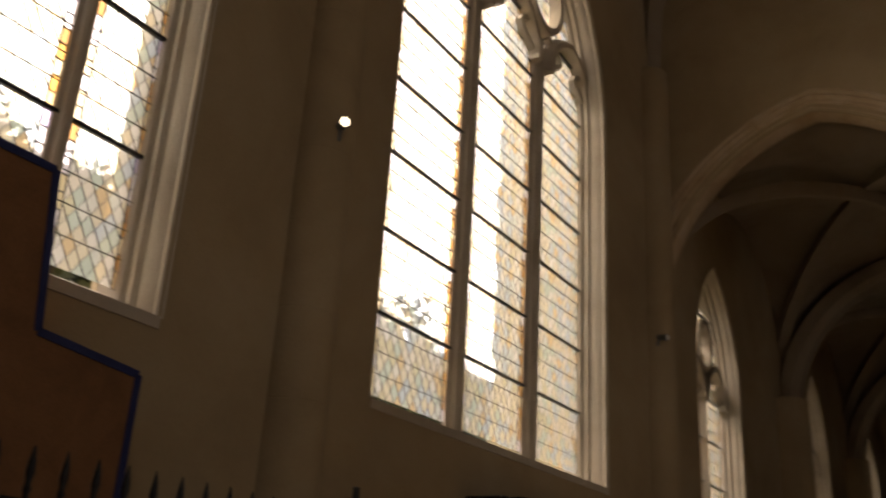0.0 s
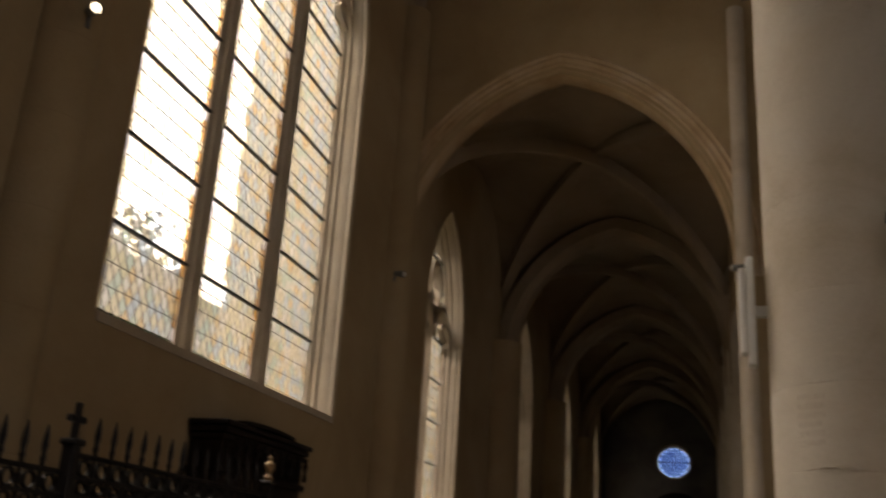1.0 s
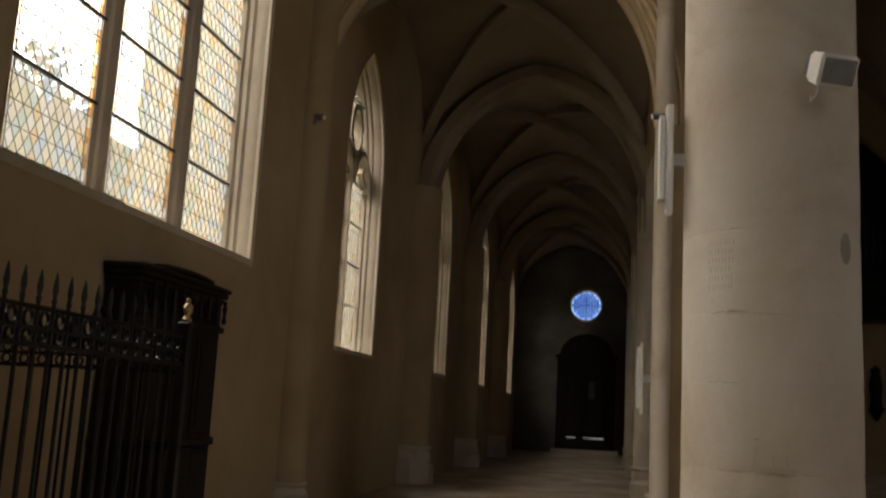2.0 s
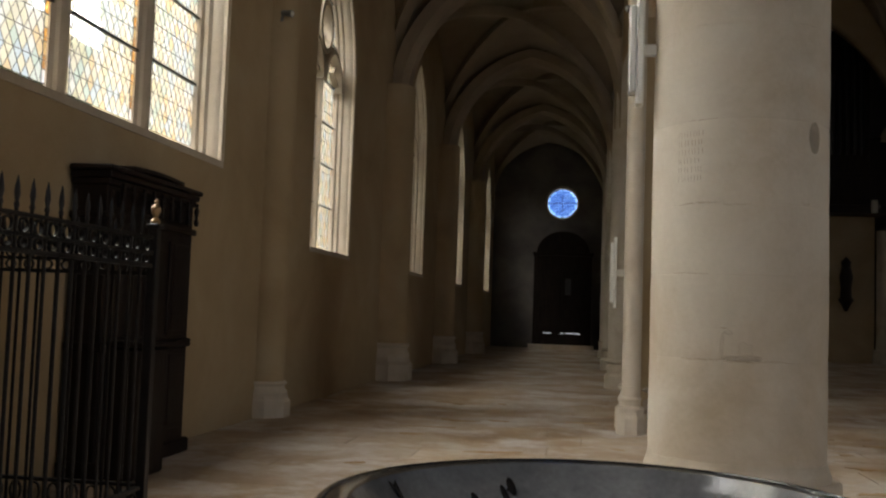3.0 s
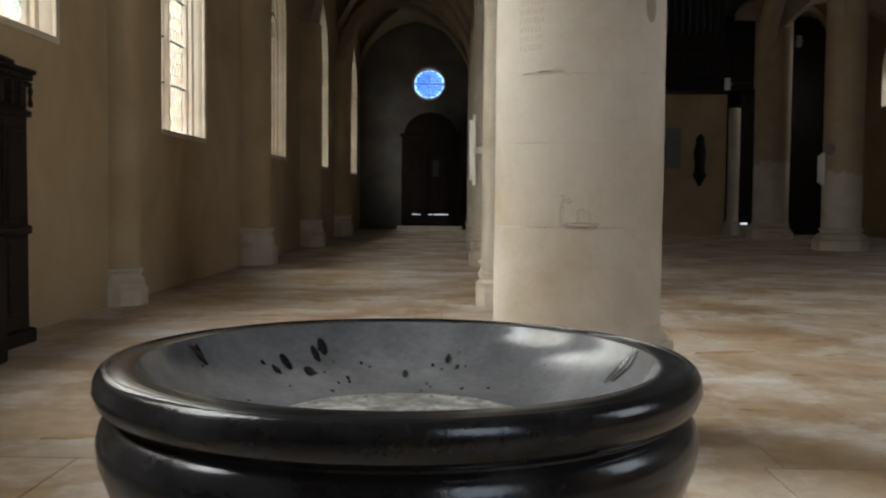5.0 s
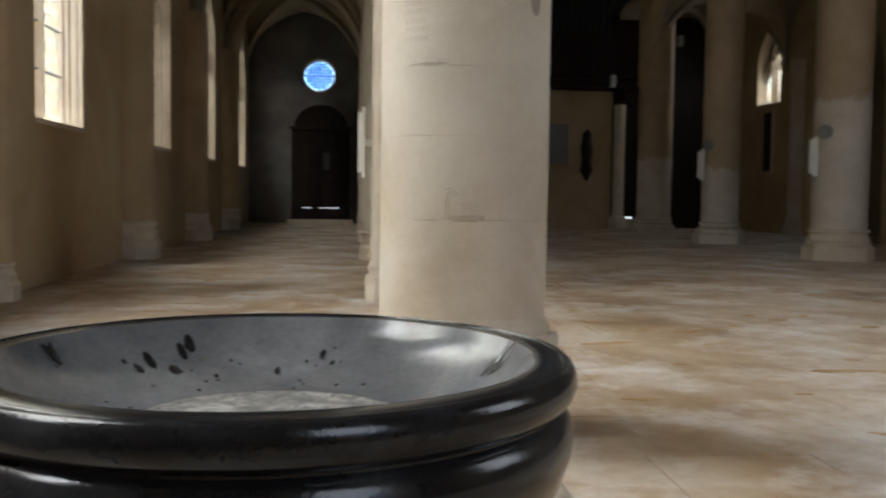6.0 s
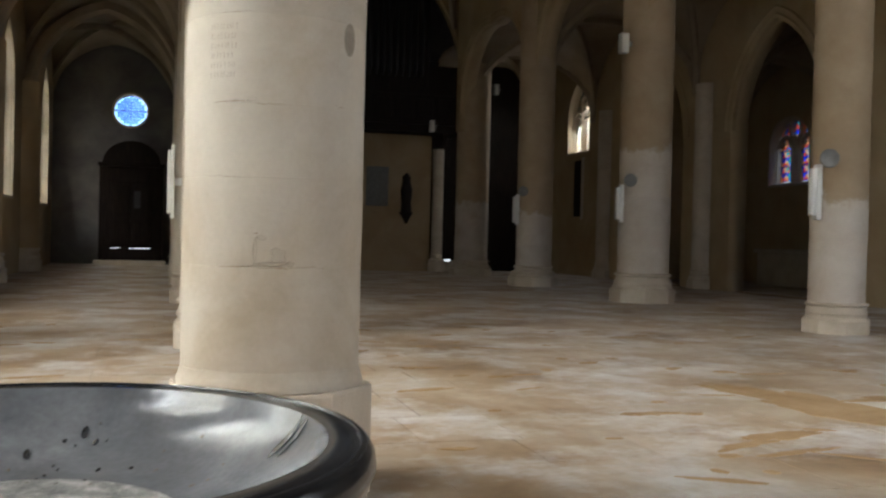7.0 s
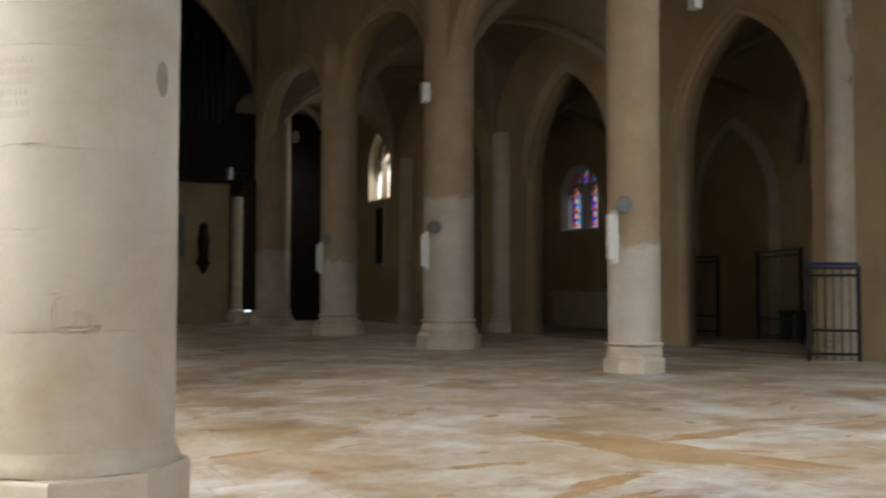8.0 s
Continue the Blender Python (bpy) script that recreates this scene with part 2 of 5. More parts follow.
def lathe(profile, n=32, bm=None, turn=0.0, at=(0, 0, 0), close=False, lid=True):
    bm = bm or bmesh.new()
    rings = []
    for r, z in profile:
        rings.append([bm.verts.new((at[0] + r * math.cos(turn + 2 * math.pi * k / n), at[1] + r * math.sin(turn + 2 * math.pi * k / n), at[2] + z)) for k in range(n)])
    for a, b in zip(rings, rings[1:]):
        for k in range(n):
            bm.faces.new((a[k], a[(k + 1) % n], b[(k + 1) % n], b[k]))
    if close:
        for k in range(n):
            bm.faces.new((rings[-1][k], rings[-1][(k + 1) % n], rings[0][(k + 1) % n], rings[0][k]))
    else:
        bm.faces.new(rings[0][::-1])
        if lid:
            bm.faces.new(rings[-1])
    return bm


def sweep(bm, points, section, side, closed=False):
    """Sweep a section of (along the side vector, along the outward normal) along points; side is fixed."""
    side = Vector(side).normalized()
    pts = [Vector(p) for p in points]
    rows, n = [], len(pts)
    for i, p in enumerate(pts):
        a = pts[(i - 1) % n] if closed or i else p
        b = pts[(i + 1) % n] if closed or i < n - 1 else p
        out = (b - a).normalized().cross(side).normalized()
        rows.append([bm.verts.new(p + side * s + out * o) for s, o in section])
    m = len(section)
    for i in range(n if closed else n - 1):
        a, b = rows[i], rows[(i + 1) % n]
        for k in range(m):
            bm.faces.new((a[k], a[(k + 1) % m], b[(k + 1) % m], b[k]))
    if not closed:
        bm.faces.new(rows[0][::-1])
        bm.faces.new(rows[-1])
    return bm


def gothic(u0, u1, zs, rise, n=12):
    """The points of a pointed arch from (u0, zs) over the apex to (u1, zs)."""
    a, mid = (u1 - u0) / 2, (u0 + u1) / 2
    radius = (a * a + rise * rise) / (2 * a)
    end = math.atan2(rise, radius - a)
    left = [(u0 + radius - radius * math.cos(end * i / n), zs + radius * math.sin(end * i / n)) for i in range(n + 1)]
    return left + [(2 * mid - u, z) for u, z in left[-2::-1]]


def opening(u0, u1, z0, zs, rise, n=12):
    return [(u0, z0)] + gothic(u0, u1, zs, rise, n) + [(u1, z0)]


def pierced(name, outline, holes, axis, at, thick, mat, label="", kind="structure", parent=None):
    """A wall with openings through it. axis 'x': it stands in a plane of constant x, from at to at + thick."""
    cu = bpy.data.curves.new(name, "CURVE")
    cu.dimensions, cu.fill_mode, cu.extrude = "2D", "BOTH", abs(thick) / 2
    for ring in (outline, *holes):
        sp = cu.splines.new("POLY")
        sp.points.add(len(ring) - 1)
        sp.use_cyclic_u = True
        for q, (u, v) in zip(sp.points, ring):
            q.co = (u, v, 0, 1)
    tmp = bpy.data.objects.new(name, cu)
    me = bpy.data.meshes.new_from_object(tmp)
    bpy.data.objects.remove(tmp)
    bpy.data.curves.remove(cu)
    mid = at + thick / 2
    for v in me.vertices:
        u, w, d = v.co
        v.co = (mid + d, u, w) if axis == "x" else (u, mid + d, w)
    bm = bmesh.new()
    bm.from_mesh(me)
    bpy.data.meshes.remove(me)
    bmesh.ops.remove_doubles(bm, verts=bm.verts, dist=0.0005)
    ob = part(name, bm, mat, parent)
    return tagged(ob, label, "", "", kind)


# ---- floor and shell ----
NORTH, SOUTH, OUTER, WEST, EAST = -4.65, 13.4, 18.3, 36.0, -6.0
ROOF = 14.5

bm = bmesh.new()
box(bm, (-5.2, EAST - 0.5, -0.3), (19.0, WEST + 0.5, -0.012))
tagged(part("floor", bm, JOINT), "worn pale flagstone church floor with ochre dirt", "", "", "structure")

NORTH_WINDOWS = [
    # near edge, far edge, sill, spring, rise, lights
    (0.45, 2.83, 2.66, 6.6, 2.2, 3),
    (4.70, 8.80, 2.66, 6.6, 2.75, 3),
    (11.92, 14.02, 2.04, 4.75, 1.75, 2),
    (18.60, 20.62, 2.04, 4.75, 1.75, 2),
    (25.2, 27.3, 2.04, 4.75, 1.75, 2),
    (32.95, 34.95, 2.04, 4.75, 1.75, 2),
]
pierced("wall_north", [(EAST, -0.3), (WEST, -0.3), (WEST, ROOF), (EAST, ROOF)],
        [opening(a, b, s, zs, r) for a, b, s, zs, r, _ in NORTH_WINDOWS], "x", NORTH - 0.6, 0.6, PLASTER, "ochre plastered church wall with pointed windows")

ROSE = (-2.06, 5.5, 0.58)
circle = [(ROSE[0] + ROSE[2] * math.cos(2 * math.pi * k / 40), ROSE[1] + ROSE[2] * math.sin(2 * math.pi * k / 40)) for k in range(40)]
pierced("wall_west", [(NORTH - 0.6, -0.3), (OUTER + 0.6, -0.3), (OUTER + 0.6, ROOF), (NORTH - 0.6, ROOF)], [circle], "y", WEST, 0.6, DARK_GREY, "dark grey west wall with a round window")
# unseen closing wall; its window is an added opening for the choir lamps
pierced("wall_east", [(NORTH - 0.6, -0.3), (OUTER + 0.6, -0.3), (OUTER + 0.6, ROOF), (NORTH - 0.6, ROOF)], [opening(1.8, 7.0, 3.0, 6.8, 2.8)], "y", EAST - 0.6, 0.6, PLASTER, "unseen ochre plastered east wall with an added tall choir window")
SOUTH_ARCHES = [(12.5, 16.07), (18.4, 22.0), (24.4, 28.0)]
pierced("wall_south", [(EAST, -0.3), (WEST, -0.3), (WEST, ROOF), (EAST, ROOF)],
        [opening(a, b, -0.2, 4.2, 2.6) for a, b in SOUTH_ARCHES] + [opening(30.8, 32.65, 4.42, 5.6, 1.35), opening(0.5, 5.5, 3.2, 6.8, 2.6)], "x", SOUTH, 0.5, PLASTER, "ochre plastered wall with pointed arches into side chapels")
pierced("wall_outer", [(EAST, -0.3), (WEST, -0.3), (WEST, ROOF), (EAST, ROOF)], [opening(25.3, 27.35, 3.2, 4.4, 0.95)], "x", OUTER, 0.6, PLASTER, "plastered outer wall of the side chapels")
for cy in (10.9, 29.0):
    pierced("wall_chapel", [(SOUTH + 0.5, -0.3), (OUTER, -0.3), (OUTER, ROOF), (SOUTH + 0.5, ROOF)], [], "y", cy, 0.4, PLASTER, "plain plastered chapel end wall")
bm = bmesh.new()
box(bm, (NORTH - 0.6, EAST - 0.6, ROOF), (OUTER + 0.6, WEST + 0.6, ROOF + 0.3))
tagged(part("ceiling_roof", bm, VAULT), "dark plain ceiling above the vaults", "", "", "structure")

# ---- arcades ----
ROW_N = [(-0.276, 4.627, 0.416), (-0.20, 10.85, 0.40), (-0.22, 17.05, 0.42), (-0.22, 23.2, 0.42), (-0.22, 29.4, 0.42)]
ROW_S = [(8.484, 11.60, 0.389), (8.684, 17.78, 0.525), (8.645, 23.78, 0.475), (9.04, 30.455, 0.547)]

# the screen wall with the tall arch into the north aisle
pierced("wall_aisle_arch", [(NORTH - 0.3, -0.3), (-0.25, -0.3), (-0.25, ROOF), (NORTH - 0.3, ROOF)], [opening(-4.72, -0.60, -0.25, 4.75, 2.62, 16)], "y", 10.45, 0.35, PLASTER, "ochre plastered wall over a tall pointed arch")


def arcade(ys, side, low, spring, rise):
    """The outline of a wall that stands on pointed arches."""
    line = [(ys[0], low)]
    for a, b in zip(ys, ys[1:]):
        line += [(a + side, low)] + gothic(a + side, b - side, spring, rise, 14) + [(b - side, low)]
    return line + [(ys[-1], low), (ys[-1], ROOF), (ys[0], ROOF)]


pierced("wall_arcade_north", arcade([p[1] for p in ROW_N[1:]] + [WEST], 0.3, 4.9, 5.4, 2.3), [], "x", -0.5, 0.5, PLASTER, "plastered arcade wall above pointed nave arches")
pierced("wall_arcade_south", arcade([p[1] for p in ROW_S], 0.36, 4.75, 5.34, 2.31), [], "x", 8.42, 0.5, PLASTER, "plastered arcade wall above pointed nave arches")
pierced("wall_tribune_arch", arcade([-0.5, 9.5], 0.4, 5.2, 6.0, 5.9), [], "y", 31.5, 0.5, PLASTER, "plastered wall over the wide organ arch")


def vault_height(s, a, rise):
    radius = (a * a + rise * rise) / (2 * a)
    return math.sqrt(max(0.0, radius * radius - (min(abs(s), a) + radius - a) ** 2))


def vault(name, x0, x1, y0, y1, zs, rise, n=22):
    """One bay of a pointed cross vault with its diagonal ribs."""
    ax, ay, cx, cy = (x1 - x0) / 2, (y1 - y0) / 2, (x0 + x1) / 2, (y0 + y1) / 2
    bm = bmesh.new()
    for lift in (0.0, 0.16):
        grid = [[bm.verts.new((cx + ax * (2 * i / n - 1), cy + ay * (2 * j / n - 1),
                               zs + lift + max(vault_height(ax * (2 * i / n - 1), ax, rise), vault_height(ay * (2 * j / n - 1), ay, rise)))) for j in range(n + 1)] for i in range(n + 1)]
        for i in range(n):
            for j in range(n):
                bm.faces.new((grid[i][j], grid[i + 1][j], grid[i + 1][j + 1], grid[i][j + 1]))
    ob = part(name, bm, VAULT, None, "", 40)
    tagged(ob, "shadowed ochre rib vault over one bay", "", "", "structure")
    for sgn in (1, -1):
        bm = bmesh.new()
        pts = []
        for k in range(-16, 17):
            s = k / 16
            pts.append((cx + ax * s, cy + sgn * ay * s, zs - 0.02 + vault_height(ax * s, ax, rise)))
        side = Vector((sgn * ay, -ax, 0)).normalized()
        sweep(bm, pts, [(-0.10, 0.02), (-0.10, -0.08), (-0.05, -0.17), (0.05, -0.17), (0.10, -0.08), (0.10, 0.02)], side if sgn < 0 else -side)
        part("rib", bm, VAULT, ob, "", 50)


def arch_ring(name, pts3, side, section, mat, parent=None, label=""):
    bm = bmesh.new()
    sweep(bm, pts3, section, side)
    ob = part(name, bm, mat, parent, "", 40)
    if parent is None:
        tagged(ob, label, "", "", "structure")
    return ob


AISLE_Y = [10.9, 17.05, 23.2, 29.4, WEST]
for a, b in zip(AISLE_Y, AISLE_Y[1:]):
    vault("ceiling_aisle_vault", NORTH - 0.22, -0.3, a - 0.2, b + 0.2, 5.2, 2.6)
for y in AISLE_Y[1:-1]:
    pts = [(u, y, z) for u, z in [(-4.4, 4.6)] + gothic(-4.40, -0.62, 5.1, 2.35, 14) + [(-0.62, 4.6)]]
    arch_ring("trim_aisle_arch", pts, (0, 1, 0), [(-0.3, 0.32), (-0.3, 0.10), (-0.2, 0.04), (-0.16, 0.0), (0.16, 0.0), (0.2, 0.04), (0.3, 0.10), (0.3, 0.32)], VAULT, None, "moulded ochre-brown arch across the aisle")
# mouldings of the tall arch: three orders, stepped and hollowed
pts = [(u, 10.45, z) for u, z in [(-4.72, 4.6)] + gothic(-4.72, -0.60, 4.75, 2.62, 18) + [(-0.60, 4.6)]]
arch_ring("trim_screen_arch", pts, (0, 1, 0), [(0.03, 0.30), (-0.02, 0.295), (-0.035, 0.26), (-0.01, 0.235), (-0.03, 0.19), (-0.005, 0.16), (-0.02, 0.105), (0.01, 0.08), (-0.005, 0.03), (0.08, -0.02), (0.28, -0.02), (0.39, 0.03), (0.39, 0.30)], RUST_STONE, None, "moulded stone edge of the tall pointed arch")
# transept vault high over the confessional
vault("ceiling_transept_vault", NORTH, -0.3, 4.1, 10.45, 8.2, 3.6)
vault("ceiling_transept_vault", NORTH, -0.3, -2.2, 4.1, 8.2, 3.6)
for a, b in zip((-2.2, 4.3, 10.85, 17.05, 23.2), (4.3, 10.85, 17.05, 23.2, 31.5)):
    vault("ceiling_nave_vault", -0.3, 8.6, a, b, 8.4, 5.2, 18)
for a, b in zip((11.6, 17.78, 23.78, 30.455), (17.78, 23.78, 30.455, WEST)):
    vault("ceiling_south_vault", 8.9, SOUTH, a, b, 5.4, 2.5)
for a, b in zip((11.3, 17.2, 23.1), (17.2, 23.1, 29.0)):
    vault("ceiling_chapel_vault", SOUTH + 0.5, OUTER, a, b, 4.4, 2.6)
# shallow moulded rings of the south arches
for a, b in zip(ROW_S, ROW_S[1:]):
    pts = [(8.42, u, z) for u, z in gothic(a[1] + 0.36, b[1] - 0.36, 5.34, 2.31, 14)]
    arch_ring("trim_nave_arch", pts, (-1, 0, 0), [(-0.05, 0.26), (0.012, 0.24), (0.04, 0.2), (-0.02, 0.12), (0.03, 0.08), (0.0, -0.025), (-0.12, -0.03), (-0.14, 0.05)], PLASTER, None, "moulded pale stone edge of a nave arch")
for a, b in SOUTH_ARCHES:
    pts = [(SOUTH, u, z) for u, z in gothic(a, b, 4.2, 2.6, 14)]
    arch_ring("trim_chapel_arch", pts, (-1, 0, 0), [(-0.05, 0.26), (0.012, 0.3), (0.04, 0.26), (-0.02, 0.14), (0.03, 0.08), (0.0, -0.025), (-0.12, -0.03), (-0.14, 0.05)], PLASTER, None, "moulded stone edge of a chapel arch")


# ---- columns ----
rng = random.Random(7)


def octagon_base(root, r, h, wide, worn=False):
    """Octagonal plinth, hollow moulding and roll under a round shaft."""
    k = 1 / math.cos(math.pi / 8)
    bm = lathe([(wide * k, 0), (wide * k, h * 0.42), (wide * k * 0.985, h * 0.44), (wide * k * 0.90, h * 0.52), (wide * k * 0.90, h * 0.60)], 8, None, math.pi / 8)
    part("plinth", bm, DRESSED, root)
    mid = wide * 0.95
    bm = lathe([(wide * 0.93, h * 0.60), (mid, h * 0.64), (mid * 0.99, h * 0.70), (r * 1.06, h * 0.76), (r * 1.02, h * 0.86), (r * 1.10, h * 0.90), (r * 1.13, h * 0.94), (r * 1.09, h * 0.98), (r * 1.0, h)], 36)
    part("base_moulding", bm, DRESSED, root, "", 35)


def column(x, y, r, top, base_h, wide, label, seed, course=(0.42, 0.62), mat=None):
    root = thing("column", (x, y, 0), label, "column", "nave columns")
    octagon_base(root, r, base_h, wide)
    rnd, z = random.Random(seed), base_h
    while z < top - 0.05:
        h = min(rnd.uniform(*course), top - z)
        rr, dx, dy = r + rnd.uniform(-0.0025, 0.0025), rnd.uniform(-0.002, 0.002), rnd.uniform(-0.002, 0.002)
        bm = lathe([(rr - 0.003, 0.0), (rr, 0.003), (rr, h / 2), (rr, h - 0.003), (rr - 0.003, h)], 44)
        part("drum", bm, mat or STONE, root, "", 18, (dx, dy, z))
        z += h
    return root


for k, (x, y, r) in enumerate(ROW_N[1:]):
    column(x, y, r, 7.6, 0.5, 0.47, "round limestone arcade column on an octagonal moulded base", 11 + k)
for k, (x, y, r) in enumerate(ROW_S):
    column(x, y, r, 7.6 if k else 8.4, (0.44, 0.60, 0.55, 0.5)[k], (0.44, 0.62, 0.62, 0.66)[k], "round limestone nave column, ochre-washed above, on an octagonal base", 31 + k, mat=WASHED[k])


def half_pier(x, y, r, top, base_h, wide, label, mat=None):
    root = thing("wall_column", (x, y, 0), label, "column", "wall columns")
    octagon_base(root, r, base_h, wide)
    z = base_h
    rnd = random.Random(int(y * 10) + 5)
    while z < top - 0.05:
        h = min(rnd.uniform(0.5, 0.8), top - z)
        bm = lathe([(r - 0.003, 0.0), (r, 0.004), (r, h - 0.004), (r - 0.003, h)], 28)
        part("drum", bm, mat or DRESSED, root, "", 18, (0, 0, z))
        z += h


half_pier(NORTH + 0.02, 10.28, 0.235, 8.3, 0.40, 0.29, "slim plastered half column against the ochre wall", PLASTER)
half_pier(NORTH + 0.0, 3.92, 0.22, 8.3, 0.40, 0.28, "slim plastered half column against the ochre wall", PLASTER)
for y in AISLE_Y[1:-1]:
    half_pier(NORTH + 0.02, y - 0.35, 0.42, 5.3, 0.66, 0.50, "stout ochre-washed wall column on a moulded base", PLASTER)
half_pier(SOUTH - 0.02, 11.85, 0.26, 8.3, 0.42, 0.32, "slim pale half column against the ochre wall")
for y in (17.2, 23.2, 29.3):
    half_pier(SOUTH - 0.02, y, 0.30, 5.6, 0.5, 0.38, "pale half column between chapel arches")
half_pier(-0.52, 10.35, 0.10, 8.0, 0.4, 0.15, "thin stone colonnette rising to a small corbel")


# ---- windows ----
def clip(poly, a0, a1, b0, b1):
    """Cut a flat polygon to a rectangle."""
    for axis, lim, sign in ((0, a0, 1), (0, a1, -1), (1, b0, 1), (1, b1, -1)):
        out = []
        for p, q in zip(poly, poly[1:] + poly[:1]):
            dp, dq = sign * (p[axis] - lim), sign * (q[axis] - lim)
            if dp >= 0:
                out.append(p)
            if (dp > 0 > dq) or (dp < 0 < dq):
                t = dp / (dp - dq)
                out.append((p[0] + t * (q[0] - p[0]), p[1] + t * (q[1] - p[1])))
        poly = out
        if len(poly) < 3:
            return []
    return poly


def plate(bm, x, poly, half):
    """A thin flat piece in the plane x, with thickness."""
    if len(poly) < 3:
        return
    a = [bm.verts.new((x - half, u, v)) for u, v in poly]
    b = [bm.verts.new((x + half, u, v)) for u, v in poly]
    bm.faces.new(a)
    bm.faces.new(b[::-1])
    for k in range(len(poly)):
        j = (k + 1) % len(poly)
        bm.faces.new((a[k], a[j], b[j], b[k]))


def leaded(parent, x, u0, u1, z0, z1, dw=0.105, dh=0.165, edge=0.05, mat=None, edge_mat=None):
    """One panel of a light: diamond panes in lead with a border of small coloured pieces."""
    gap = 0.003
    bm, cames, border = bmesh.new(), bmesh.new(), bmesh.new()
    i0, i1, j0, j1 = u0 + edge, u1 - edge, z0, z1
    for i in range(int((i1 - i0) / dw) + 2):
        for j in range(-1, 2 * int((j1 - j0) / dh) + 3):
            cu, cz = i0 + i * dw + (dw / 2 if j % 2 else 0), j0 + j * dh / 2
            poly = clip([(cu - dw / 2 + gap, cz), (cu, cz - dh / 2 + gap), (cu + dw / 2 - gap, cz), (cu, cz + dh / 2 - gap)], i0, i1, j0, j1)
            if poly:
                bm.faces.new([bm.verts.new((x, u, v)) for u, v in poly])
    slope, w = dh / dw, 0.0028
    for sgn in (1, -1):
        reach = (i1 - i0) * slope
        c = j0 - reach - dh if sgn > 0 else j0
        c = math.floor(c / dh) * dh + (j0 % dh)
        while c < j1 + reach + dh:
            ua, ub = i0 - dw, i1 + dw
            za, zb = c + sgn * 0 + dh / 2, c + dh / 2 + sgn * (ub - ua) * slope
            plate(cames, x, clip([(ua, za - w), (ub, zb - w), (ub, zb + w), (ua, za + w)], i0, i1, j0, j1), 0.004)
            c += dh
    for a, b in ((u0, i0), (i1, u1)):
        n = max(1, round((z1 - z0) / 0.1))
        for k in range(n):
            s, e = z0 + (z1 - z0) * k / n, z0 + (z1 - z0) * (k + 1) / n
            border.faces.new([border.verts.new((x, u, v)) for u, v in ((a, s + gap), (b, s + gap), (b, e - gap), (a, e - gap))])
            plate(cames, x, [(a, s - 0.004), (b, s - 0.004), (b, s + 0.004), (a, s + 0.004)], 0.004)
    for u in (i0, i1):
        plate(cames, x, [(u - 0.004, z0), (u + 0.004, z0), (u + 0.004, z1), (u - 0.004, z1)], 0.004)
    for name, b, m in (("pane", bm, mat or GLASS), ("border_panes", border, edge_mat or EDGE_GLASS)):
        ob = part(name, b, m, parent)
        ob.visible_shadow = False
    part("lead", cames, LEAD, parent).visible_shadow = False


